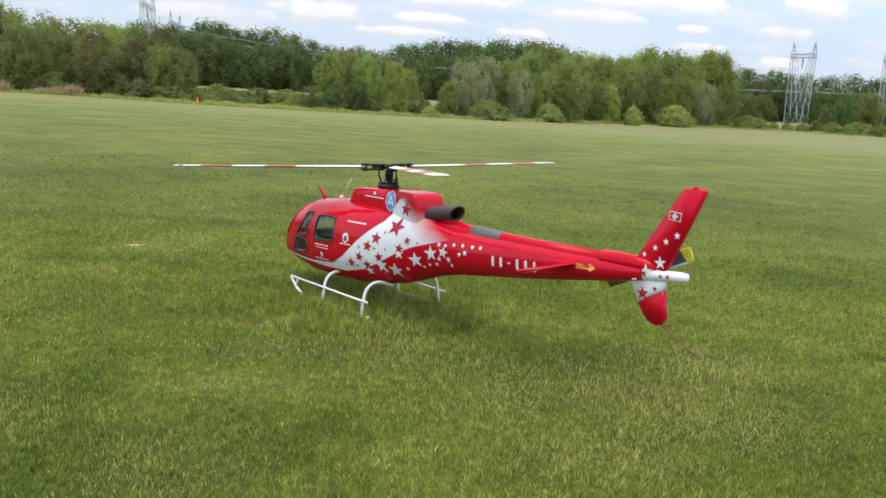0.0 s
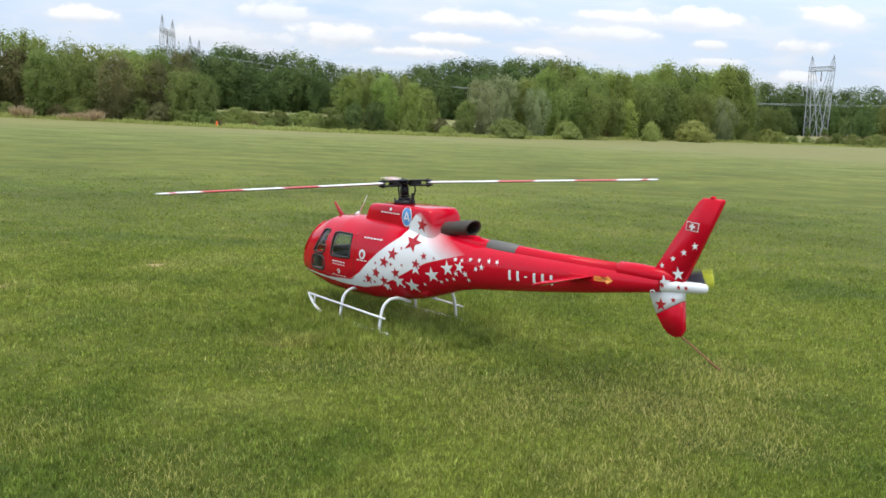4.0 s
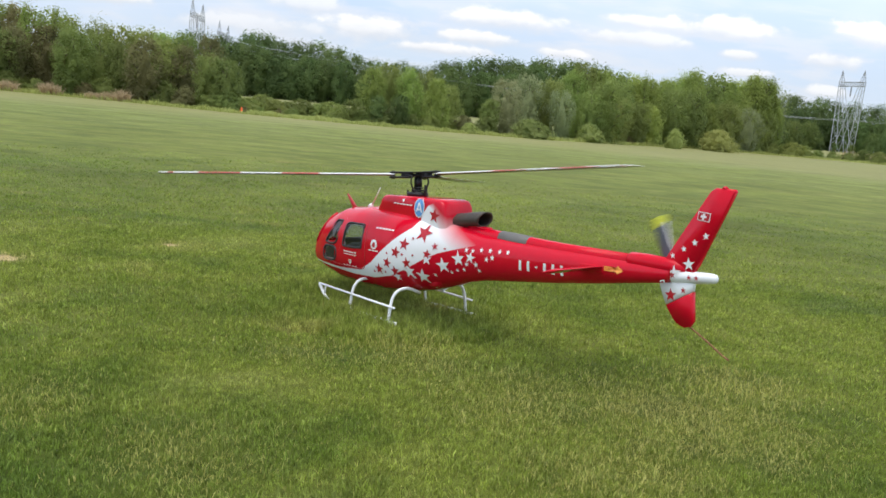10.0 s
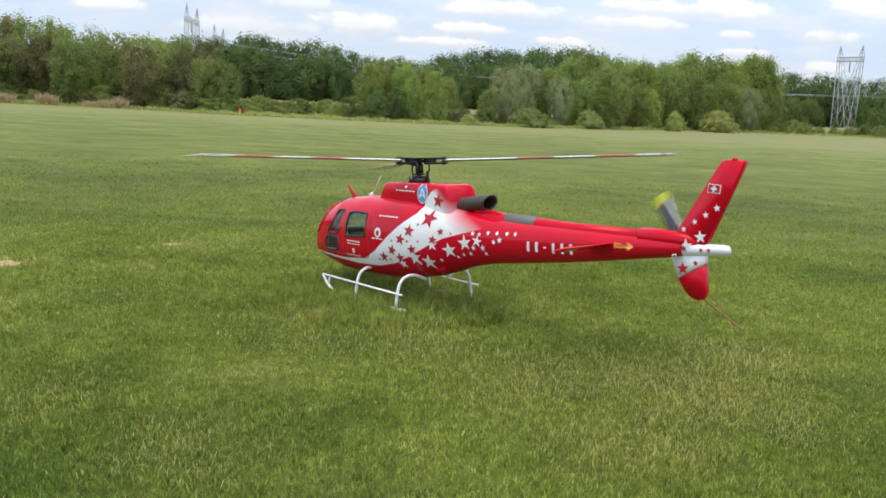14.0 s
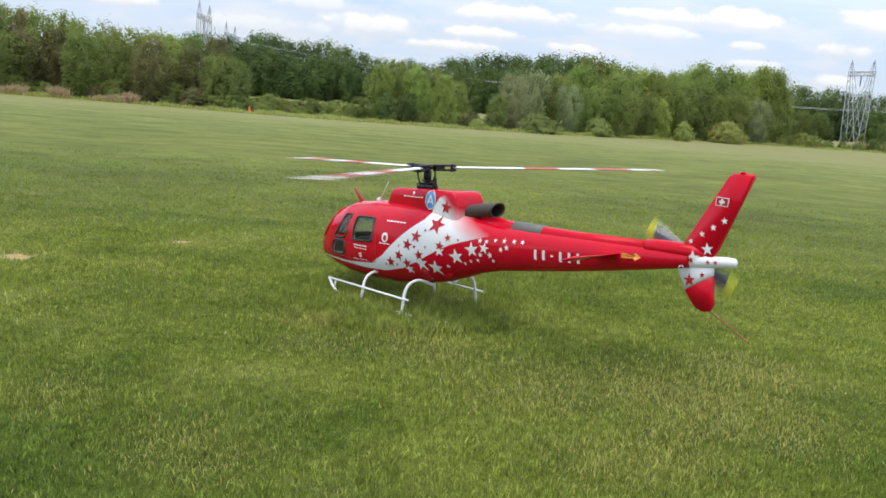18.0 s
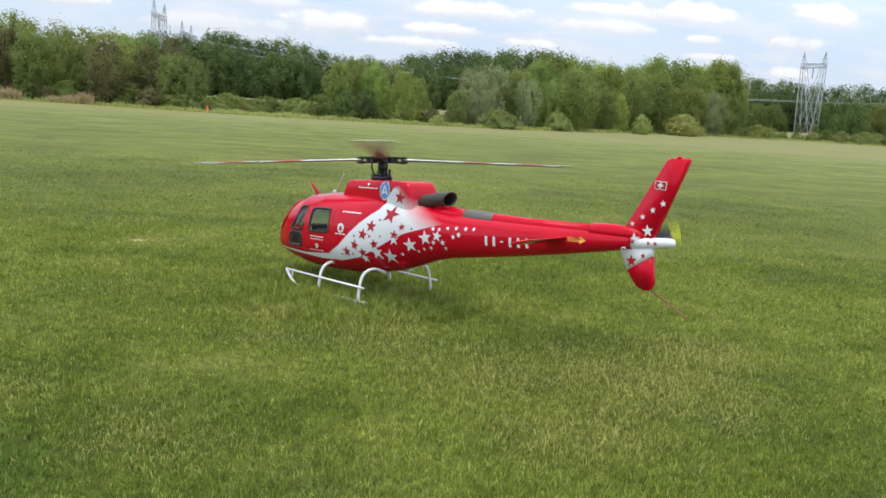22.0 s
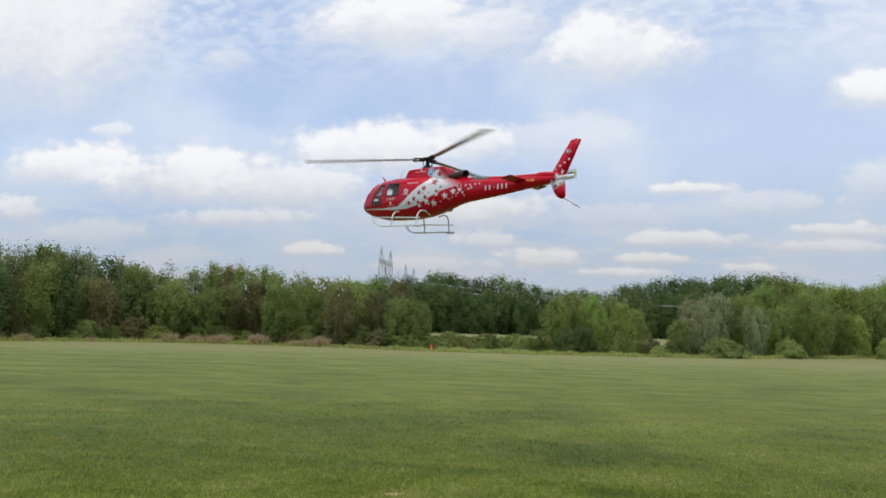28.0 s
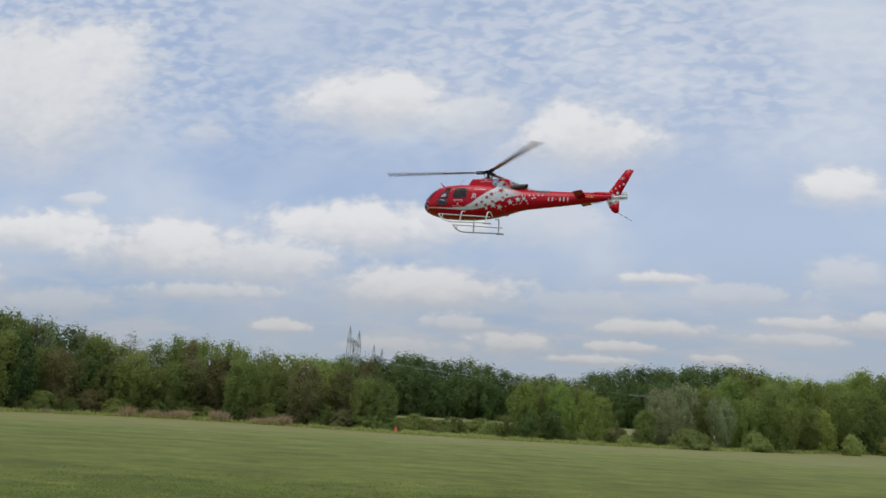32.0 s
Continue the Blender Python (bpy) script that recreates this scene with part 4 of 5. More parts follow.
def build_markings(body):
    rnd = random.Random(4)
    for x, z, r in RED_STARS:
        hpart("star", on_skin(*filled(star_outline(x, z, r, rnd.uniform(-0.25, 0.25))), 0.010), STAR_RED, body, "dark red star")
    for x, z, r in WHITE_STARS:
        hpart("star", on_skin(*filled(star_outline(x, z, r, rnd.uniform(-0.25, 0.25))), 0.007), WHITE, body, "white star")
    # registration, as six plain bars
    for i in range(6):
        x = -3.15 - 0.192 * i
        tall = 0.092 if i != 2 else 0.015
        hpart("registration_bar", on_skin(*bar(x - 0.045, x - 0.105, 1.585 - tall + 0.008 * i, 1.585 + tall + 0.008 * i)), WHITE, body, "white registration bar")
    # unreadable small lettering and plain badges
    for x0, x1, z, h in ((0.58, -0.02, 1.885, 0.022), (1.62, 1.12, 1.265, 0.020), (1.60, 1.12, 1.205, 0.014), (1.66, 1.14, 0.955, 0.012), (0.70, 0.36, 1.40, 0.020)):
        n = max(3, int((x0 - x1) / 0.09))
        for i in range(n):
            a = x0 + (x1 - x0) * i / n
            hpart("lettering_bar", on_skin(*bar(a, a + (x1 - x0) / n * 0.78, z - h * 0.62, z + h * 0.62, 2)), WHITE, body)
    hpart("badge", on_skin(*filled(disc(0.54, 1.53, 0.10, 0.105)), 0.006), WHITE, body, "round white badge")
    hpart("badge_mark", on_skin(*filled([(0.60, 1.50), (0.56, 1.58), (0.50, 1.57), (0.49, 1.48), (0.54, 1.46)]), 0.012), STAR_RED, body)
    hpart("badge", on_skin(*filled([(1.43, 1.10), (1.34, 1.10), (1.34, 1.03), (1.385, 0.99), (1.43, 1.03)]), 0.006), WHITE, body, "small white shield badge")
    hpart("badge_mark", on_skin(*filled(disc(1.385, 1.06, 0.022, 0.022, 10)), 0.011), STAR_RED, body)
    for i in range(6):
        a = 0.50 - 0.11 * i
        hpart("lettering_bar", on_skin(*bar(a, a - 0.085, 2.408, 2.430, 2)), WHITE, body)
    hpart("badge_mark", on_skin(*filled(disc(0.17, 2.50, 0.035, 0.035, 10)), 0.008), WHITE, body)
    hpart("sticker", on_skin(*filled(disc(-0.38, 2.39, 0.165, 0.205)), 0.006), WHITE, body, "round sticker with a pale rim")
    hpart("sticker_field", on_skin(*filled(disc(-0.38, 2.39, 0.145, 0.182)), 0.012), BLUE, body, "blue field of the sticker")
    for outline in ([(-0.40, 2.50), (-0.36, 2.50), (-0.29, 2.31), (-0.33, 2.31)], [(-0.42, 2.47), (-0.38, 2.47), (-0.46, 2.29), (-0.49, 2.31)], [(-0.30, 2.37), (-0.30, 2.34), (-0.45, 2.34), (-0.45, 2.37)]):
        hpart("sticker_mark", on_skin(*filled(outline), 0.018), WHITE, body)
    # warning arrow
    arrow = [(-5.07, 1.835), (-5.34, 1.835), (-5.34, 1.865), (-5.46, 1.795), (-5.34, 1.725), (-5.34, 1.755), (-5.07, 1.755)]
    hpart("warning_arrow", on_skin(*filled(arrow, 2), 0.006), ORANGE, body, "orange warning arrow")
    text = bpy.data.curves.new("warning_text", "FONT")
    text.body, text.size, text.align_x, text.align_y = "DANGER", 0.068 * S, "CENTER", "CENTER"
    holder = new("warning_text", text)
    bpy.context.view_layer.update()
    flat = bpy.data.meshes.new_from_object(holder)
    bpy.data.objects.remove(holder)
    flat.materials.clear()
    flat.materials.append(STAR_RED)
    word = new("warning_text", flat)
    word.parent = body
    word.matrix_basis = Matrix.Translation((-5.205 * S, (skin(-5.205, 1.795) + 0.016) * S, 1.795 * S)) @ pose(0, 0, 0, 90, 0, 180 - 2.5)
    tagged(word, "small red warning word")


def build_fin_markings():
    def flat(outline, y, name, material, label=""):
        pts, faces = filled(outline, 2)
        hpart(name, ([(x, y, z) for x, z in pts], faces), material, None, label)
    for x, z, r in ((-6.28, 2.16, 0.052), (-6.47, 2.29, 0.056), (-6.655, 2.41, 0.060), (-6.84, 2.53, 0.064), (-6.58, 2.06, 0.11)):
        flat(star_outline(x, z, r, 0.15), 0.060, "star", WHITE, "white star")
    flat(star_outline(-6.37, 1.90, 0.13, 0.1), 0.118, "star", WHITE, "white star")
    flat(star_outline(-6.17, 1.78, 0.085, 0.1), 0.125, "star", WHITE, "white star")
    flat(star_outline(-6.34, 1.86, 0.06, 0.3), 0.122, "star", STAR_RED, "dark red star")
    for x, z, r in ((-6.30, 1.53, 0.115), (-6.52, 1.64, 0.055)):
        flat(star_outline(x, z, r, 0.1), 0.056, "star", STAR_RED, "dark red star")
    for x, z, r in ((-6.63, 1.86, 0.045), (-6.76, 1.87, 0.045)):
        flat(star_outline(x, z, r, 0.1), 0.102, "star", STAR_RED, "dark red star")
    flat([(-6.675, 2.903), (-6.891, 2.886), (-6.875, 2.747), (-6.659, 2.764)], 0.059, "flag_border", WHITE, "white flag border")
    flat([(-6.687, 2.891), (-6.879, 2.874), (-6.863, 2.759), (-6.671, 2.776)], 0.063, "flag_field", STAR_RED, "red flag field")
    flat([(-6.759, 2.874), (-6.795, 2.872), (-6.783, 2.776), (-6.747, 2.778)], 0.067, "flag_cross", WHITE)
    flat([(-6.723, 2.845), (-6.823, 2.84), (-6.821, 2.804), (-6.721, 2.81)], 0.068, "flag_cross", WHITE)


BODY = build_fuselage()
build_cowling()
build_tail()
build_skids()
build_aerials()
ROTOR = build_rotor()
TAIL_ROTOR = build_tail_rotor()
build_markings(BODY)
build_fin_markings()

# ---- the field ----
def build_ground():
    """One sheet to the horizon, finer near the camera."""
    steps = [-3000, -1200, -500, -200, -90, -40, -20, -10, -4, 0, 4, 10, 20, 40, 90, 200, 500, 1200, 3000]
    verts = [(x, y, 0.0) for y in steps for x in steps]
    n = len(steps)
    faces = [(j * n + i, j * n + i + 1, (j + 1) * n + i + 1, (j + 1) * n + i) for j in range(n - 1) for i in range(n - 1)]
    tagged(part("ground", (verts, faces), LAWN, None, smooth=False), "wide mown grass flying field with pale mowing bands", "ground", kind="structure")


def blades_mesh(name, rng, x, y, height, width, lean, segments=2):
    """Many narrow blades in one mesh: each a bent, tapering strip."""
    n = len(x)
    turn = rng.uniform(0, math.tau, n)
    tilt = rng.uniform(0, math.tau, n)
    cx, cy = np.cos(turn) * width * 0.5, np.sin(turn) * width * 0.5
    lx, ly = np.cos(tilt) * lean * height, np.sin(tilt) * lean * height
    rows = []
    for f in range(segments):
        t = f / segments
        k = 1 - 0.55 * t
        px, py, pz = x + lx * t ** 1.6, y + ly * t ** 1.6, height * t * (1 - 0.15 * t)
        rows += [np.stack([px - cx * k, py - cy * k, pz], -1), np.stack([px + cx * k, py + cy * k, pz], -1)]
    rows.append(np.stack([x + lx, y + ly, height * np.maximum(0.35, 1 - lean * 0.5)], -1))
    per = len(rows)
    co = np.stack(rows, 1).reshape(-1, 3)
    base = (np.arange(n) * per)[:, None]
    tri = []
    for f in range(segments - 1):
        a = f * 2
        tri += [[a, a + 1, a + 3], [a, a + 3, a + 2]]
    a = (segments - 1) * 2
    tri.append([a, a + 1, a + 2])
    tri = (base[:, :, None] + np.array(tri)[None]).reshape(-1, 3)
    me = bpy.data.meshes.new(name)
    me.vertices.add(len(co))
    me.vertices.foreach_set("co", co.ravel().astype(np.float32))
    me.loops.add(tri.size)
    me.loops.foreach_set("vertex_index", tri.ravel().astype(np.int32))
    me.polygons.add(len(tri))
    me.polygons.foreach_set("loop_start", (np.arange(len(tri)) * 3).astype(np.int32))
    me.update()
    me.validate()
    return me


def build_grass():
    rng = np.random.default_rng(3)
    parts = []
    for r0, r1, count, h, w, seg in ((1.7, 4.2, 200000, 0.025, 0.0036, 2), (4.2, 8.0, 240000, 0.029, 0.0050, 2), (0.3, 8.5, 100000, 0.029, 0.0085, 1), (8.0, 13.0, 120000, 0.032, 0.008, 1), (0.0, 0.9, 34000, 0.062, 0.0048, 2)):
        r = np.sqrt(rng.uniform(r0 ** 2, r1 ** 2, count))
        if r0 == 8.0:      # thins out with distance
            r = 8.0 + 10.0 * (1 - np.sqrt(rng.uniform(0, 1, count)))
        a = np.radians(rng.uniform(-45, 36, count) + rng.normal(0, 5.0, count))
        if r0 == 0.3:       # thinner growth all round
            a = rng.uniform(0, math.tau, count)
        if r1 == 0.9:       # left standing about the parked machine's skids
            a = rng.uniform(0, math.tau, count)
        x, y = np.sin(a) * r, np.cos(a) * r
        if r1 == 0.9:
            x, y = x - 0.05, y + 5.45
        # tufts: blades drawn together, taller in some spots
        k = count // 7
        tx, ty = x[:k], y[:k]
        pick = rng.integers(0, k, count)
        drawn = rng.uniform(0, 1, count) < 0.6
        x = np.where(drawn, tx[pick] + rng.normal(0, 0.02, count), x)
        y = np.where(drawn, ty[pick] + rng.normal(0, 0.02, count), y)
        wave = 0.5 + 0.25 * np.sin(x * 2.1 + 1.3 * np.sin(y * 1.7)) + 0.25 * np.sin(y * 2.9 + x)
        knoll = 0.5 + 0.5 * np.sin(x * 11.0 + 2.1 * np.sin(y * 7.0)) * np.sin(y * 9.0 + 1.7 * np.sin(x * 6.0))
        height = h * rng.uniform(0.45, 1.3, count) * (0.55 + 0.4 * wave + 0.55 * knoll)
        height = np.minimum(height, 0.042 if r1 != 0.9 else 0.085)
        for sx, sy, sr in BARE_SPOTS:
            height = np.where(np.hypot(x - sx, y - sy) < sr * rng.uniform(0.7, 1.3, count), height * 0.12, height)
        lean = rng.uniform(0.1, 0.8, count)
        parts.append(blades_mesh("grass", rng, x, y, height, w * rng.uniform(0.6, 1.3, count), lean, seg))
    # one object: join the rings of blades
    verts = np.concatenate([np.array([v for v in read(me)]).reshape(-1, 3) for me in parts])
    tris, shift = [], 0
    for me in parts:
        t = np.empty(len(me.loops), dtype=np.int32)
        me.loops.foreach_get("vertex_index", t)
        tris.append(t + shift)
        shift += len(me.vertices)
    tris = np.concatenate(tris)
    out = bpy.data.meshes.new("grass")
    out.vertices.add(len(verts))
    out.vertices.foreach_set("co", verts.ravel())
    out.loops.add(len(tris))
    out.loops.foreach_set("vertex_index", tris)
    out.polygons.add(len(tris) // 3)
    out.polygons.foreach_set("loop_start", (np.arange(len(tris) // 3) * 3).astype(np.int32))
    out.update()
    out.materials.append(SWARD)
    for me in parts:
        bpy.data.meshes.remove(me)
    tagged(new("grass", out), "short mown lawn grass with a few straw blades", "grass", kind="stuff")


def read(me):
    co = np.empty(len(me.vertices) * 3, dtype=np.float32)
    me.vertices.foreach_get("co", co)
    return co


# ---- trees and shrubs ----
def foliage(rng, clusters, leaves, size, tall=1.25):
    """Sprays of small leaves, thick in the middle of each spray and thin at its rim, facing out of the crown."""
    quads = []
    shape = np.array([1, 1, tall])
    for c, r in clusters:
        d = rng.normal(0, 0.62, (leaves, 3))
        far = np.linalg.norm(d, axis=1)
        d *= (np.minimum(far, 1.05) / (far + 1e-6))[:, None]
        p = np.array(c) + d * r * shape
        out = p * np.array([1, 1, 0])
        out /= np.linalg.norm(out, axis=1)[:, None] + 0.06
        n = d * 0.45 + out * 0.75 + rng.normal(0, 0.2, (leaves, 3)) + np.array([0, 0, 0.55])
        n /= np.linalg.norm(n, axis=1)[:, None]
        u = np.cross(n, rng.normal(0, 0.6, (leaves, 3)) + np.array([0.6, 0.3, 0]))
        u /= np.linalg.norm(u, axis=1)[:, None]
        v = np.cross(n, u)
        s = (size * 1.6 * rng.uniform(0.55, 1.2, leaves) * (1.12 - 0.5 * np.minimum(far, 1.05)))[:, None]
        quads.append(np.stack([p - u * s, p - v * s * 0.7, p + u * s, p + v * s * 0.7], 1).reshape(-1, 3))
    co = np.concatenate(quads)
    return co, np.arange(len(co)).reshape(-1, 4)


def fast_mesh(name, co, quads, material):
    me = bpy.data.meshes.new(name)
    me.vertices.add(len(co))
    me.vertices.foreach_set("co", co.ravel().astype(np.float32))
    me.loops.add(quads.size)
    me.loops.foreach_set("vertex_index", quads.ravel().astype(np.int32))
    me.polygons.add(len(quads))
    me.polygons.foreach_set("loop_start", (np.arange(len(quads)) * 4).astype(np.int32))
    me.update()
    me.materials.append(material)
    return me


def envelope(kind, t):
    """Crown radius at height t of the crown, 0 to 1."""
    if kind == "round":
        return max(0.0, math.sin(math.pi * (0.16 + 0.75 * t))) ** 0.5
    if kind == "tall":
        return max(0.0, math.sin(math.pi * (0.20 + 0.72 * t))) ** 0.55 * (1.08 - 0.28 * t)
    if kind == "bush":
        return math.sqrt(max(0.0, 1 - (t * 0.98) ** 2))
    return (1 - t) ** 0.75 * 0.9 + 0.08


def tree(name, seed, kind, radius, bottom, clusters, leaves, size, material, label, category="tree", ball=(0.045, 0.10), dense=0.42):
    """A plant one metre high, to be copied at many sizes: trunk with limbs, and a crown of leaf clumps."""
    rng = np.random.default_rng(seed)
    rnd = random.Random(seed)
    balls, limbs = [], []
    lobes = [(rnd.uniform(0, math.tau), rnd.uniform(0.55, 1.25), rnd.uniform(0.1, 0.95)) for _ in range(9)]

    def reach(t, a):
        """Crown radius at a height and bearing: several heads grown together."""
        swell = sum(w * max(0, math.cos(a - b)) ** 5 * math.exp(-((t - h) / 0.28) ** 2) for b, w, h in lobes)
        return radius * envelope(kind, t) * (0.72 + 0.34 * swell)

    for i in range(clusters):
        t = (i + rnd.random()) / clusters
        a = rnd.uniform(0, math.tau)
        r = reach(t, a) * (rnd.uniform(0.34, 0.96) ** 0.5 if dense else rnd.uniform(0.1, 1.0))
        z = bottom + (1 - bottom) * (0.02 + 0.93 * t) + rnd.uniform(-0.02, 0.03)
        c = (r * math.cos(a), r * math.sin(a), z)
        balls.append((c, rnd.uniform(*ball)))
        if i % 14 == 0:
            limbs.append(c)
    co, quads = foliage(rng, balls, leaves, size, 1.25 if category == "tree" else 1.0)
    if dense:
        # the leafy inside of the crown
        rows, cols = 13, 20
        inner = []
        for j in range(rows + 1):
            t = 0.01 + 0.95 * j / rows
            for k in range(cols):
                a = math.tau * k / cols
                r = reach(t, a) * dense * (1 - t ** 3) * rnd.uniform(0.75, 1.12) + 0.004
                inner.append((r * math.cos(a), r * math.sin(a), bottom + (1 - bottom) * (0.84 * t - 0.01) + rnd.uniform(-0.012, 0.012)))
        belt = [(j * cols + k, j * cols + (k + 1) % cols, (j + 1) * cols + (k + 1) % cols, (j + 1) * cols + k) for j in range(rows) for k in range(cols)]
        quads = np.concatenate([quads, np.array(belt) + len(co)])
        co = np.concatenate([co, np.array(inner)])
    top = new(name)
    wood = [tube([(0, 0, -0.02), (rnd.uniform(-.01, .01), rnd.uniform(-.01, .01), 0.3), (rnd.uniform(-.03, .03), rnd.uniform(-.03, .03), 0.62), (0, 0, 0.86)], [0.022, 0.017, 0.011, 0.004], 7)]
    for c in limbs:
        z = max(0.03, c[2] - 0.16 - 0.2 * abs(c[0]))
        wood.append(tube([(0, 0, z), (c[0] * 0.5, c[1] * 0.5, (z + c[2]) * 0.5 + 0.01), c], [0.008, 0.005, 0.002], 5))
    part("stem" if category == "shrub" else "trunk", joined(*wood), BARK, top)
    crown = new("foliage" if category == "shrub" else "crown", fast_mesh("crown", co, quads, material))
    crown.parent = top
    return tagged(top, label, category)


# how high the woods stand above the horizon, in degrees, by bearing
SKYLINE = ((-60, 4.2), (-48, 4.3), (-40, 4.4), (-37.5, 4.0), (-35.5, 4.5), (-32.6, 3.85), (-29.9, 3.5), (-27.4, 3.1), (-25.8, 3.8), (-24, 3.8), (-22.4, 3.8), (-21, 3.1), (-19.5, 3.3), (-18, 3.15), (-16.7, 3.4),
           (-14.7, 3.45), (-13, 3.3), (-11.3, 3.65), (-9.5, 3.65), (-7.8, 3.5), (-6.7, 3.75), (-5.3, 3.2), (-4.2, 2.85), (-2.3, 2.8), (-0.5, 2.85), (3.2, 3.45), (5.7, 3.8), (8.7, 3.9), (10.5, 3.85),
           (13.4, 3.6), (14.5, 3.4), (17.6, 3.85), (19.3, 3.7), (21.3, 3.9), (22.4, 2.9), (23.9, 2.95), (25.4, 2.8), (27.5, 2.7), (40, 2.8), (60, 3.0))
# how far the mown field reaches, in metres, by bearing
MARGIN = ((-60, 56), (-40, 57), (-34, 61), (-27, 63), (-20, 60), (-12, 55), (-5, 54), (2, 56), (9, 61), (14, 72), (18, 88), (25, 100), (30, 108), (60, 110))


def along(table, az):
    for (a, u), (b, v) in zip(table, table[1:]):
        if a <= az <= b:
            return u + (v - u) * (az - a) / (b - a)
    return table[0][1] if az < table[0][0] else table[-1][1]


def at_bearing(az, d, z=0.0):
    return math.sin(radians(az)) * d, math.cos(radians(az)) * d, z


EYE = 1.27


def build_woods():
    rnd = random.Random(11)
    kinds = {
        "mid": [tree("tree", s, "round", 0.36, 0.0, 190, 38, 0.0145, LEAF_MID, "bushy mid-green young tree at the field margin") for s in (21, 22, 23, 24)],
        "fresh": [tree("tree", s, "tall", 0.33, 0.0, 190, 38, 0.0135, LEAF_FRESH, "fresh light-green young tree at the field margin") for s in (31, 32, 33, 34)],
        "dark": [tree("tree", s, "round", 0.34, 0.02, 110, 50, 0.0150, LEAF_DARK, "tall dark-green tree of the wood behind the field", ball=(0.06, 0.12), dense=0.45) for s in (41, 42, 43)],
        "grey": [tree("tree", s, "round", 0.37, 0.0, 190, 38, 0.0130, LEAF_GREY, "grey-green willow-like tree at the field margin") for s in (51, 52)],
        "brown": [tree("tree", s, "tall", 0.32, 0.0, 170, 38, 0.0130, LEAF_BROWN, "brownish budding tree at the field margin") for s in (61, 62, 63)],
        "thin": [tree("tree", s, "tall", 0.22, 0.25, 70, 16, 0.0100, LEAF_GREY, "thin sparse tree standing above the thicket", dense=0) for s in (65, 66)],
        "spire": [tree("tree", s, "spire", 0.17, 0.06, 90, 22, 0.0120, LEAF_FRESH, "slender pointed green sapling", dense=0.42) for s in (71, 72)]}
    used = {k: 0 for k in kinds}

    def plant(kind, az, d, el, wide=1.0):
        el, wide = el + 0.10, wide * 0.92
        protos = kinds[kind]
        p = protos[used[kind] % len(protos)]
        first = used[kind] < len(protos)
        used[kind] += 1
        h = max(0.6, d * math.tan(radians(el)) + EYE)
        m = Matrix.Translation(at_bearing(az, d)) @ pose(0, 0, 0, 0, 0, rnd.uniform(0, 360)) @ Matrix.Diagonal((h * wide, h * wide, h, 1))
        if first:
            p.matrix_basis = m
        else:
            copy_thing(p, m @ Matrix.Diagonal((1 / p.scale[0], 1 / p.scale[1], 1 / p.scale[2], 1)))

    # the far wood beyond the power line
    for az, step in ((-15.0, 0.0),):
        while az < 58:
            d = rnd.uniform(400, 440)
            plant("dark", az, d, along(SKYLINE, az) - rnd.uniform(0, 0.30) - (0.5 if 12 < az < 22 else 0), rnd.uniform(0.95, 1.25))
            az += rnd.uniform(0.7, 1.05)
    az = -15.0
    while az < 40:
        plant("dark", az, rnd.uniform(380, 398), along(SKYLINE, az) - rnd.uniform(0.5, 1.3), rnd.uniform(1.0, 1.4))
        az += rnd.uniform(0.9, 1.4)
    # young trees on the left of the field, two rows
    az = -60.0
    while az < -13.2:
        kind = rnd.choice(("mid", "fresh", "mid", "brown", "dark" if az < -26 else "fresh"))
        plant(kind, az, along(MARGIN, az) + rnd.uniform(9, 14), along(SKYLINE, az) - rnd.uniform(0.0, 0.35), rnd.uniform(0.9, 1.2))
        az += rnd.uniform(0.95, 1.5)
    az = -60.0
    while az < -12.2:
        kind = rnd.choice(("mid", "brown", "brown", "dark" if az < -26 else "mid", "mid"))
        plant(kind, az, along(MARGIN, az) + rnd.uniform(3, 7), along(SKYLINE, az) - rnd.uniform(0.5, 1.7), rnd.uniform(0.9, 1.25))
        az += rnd.uniform(1.0, 1.6)
    for az, el in ((-35.6, 4.55), (-25.9, 4.0), (-24.2, 3.9), (-22.6, 3.9), (-40.2, 4.6), (-30.5, 3.6)):
        plant("spire" if az > -30 else "mid", az, along(MARGIN, az) + 7, el, 0.9)
    for az, el in ((-38.4, 4.75), (-36.9, 4.6), (-34.0, 4.55), (-33.2, 4.2), (-31.4, 4.1), (-28.6, 3.9), (-26.9, 3.6), (-20.2, 3.7), (21.9, 3.9), (22.6, 2.9), (-44, 4.9)):
        plant("thin", az, along(MARGIN, az) + 9, el, 1.0)
    # the clump in the middle
    for kind, az, off, el, wide in (("mid", -4.3, 3, 0.15, 1.5), ("fresh", -3.2, 6, 2.35, 1.0), ("mid", -2.1, 8, 2.65, 1.0), ("fresh", -0.9, 6, 2.45, 0.95), ("mid", 0.2, 9, 2.4, 0.9), ("fresh", 1.0, 4, 2.05, 1.05), ("mid", 1.9, 7, 1.7, 0.9), ("dark", -1.4, 3, 0.7, 1.3), ("dark", -2.8, 3, 0.5, 1.3),
                                    ("grey", 5.6, 5, 2.45, 1.0), ("grey", 7.0, 8, 2.75, 1.0), ("mid", 8.3, 8, 2.6, 1.0), ("grey", 9.2, 5, 2.0, 0.9), ("mid", 4.6, 4, 1.0, 1.1), ("fresh", 9.9, 9, 3.3, 1.0)):
        plant(kind, az, along(MARGIN, az) + off, el, wide)
    az = 10.6
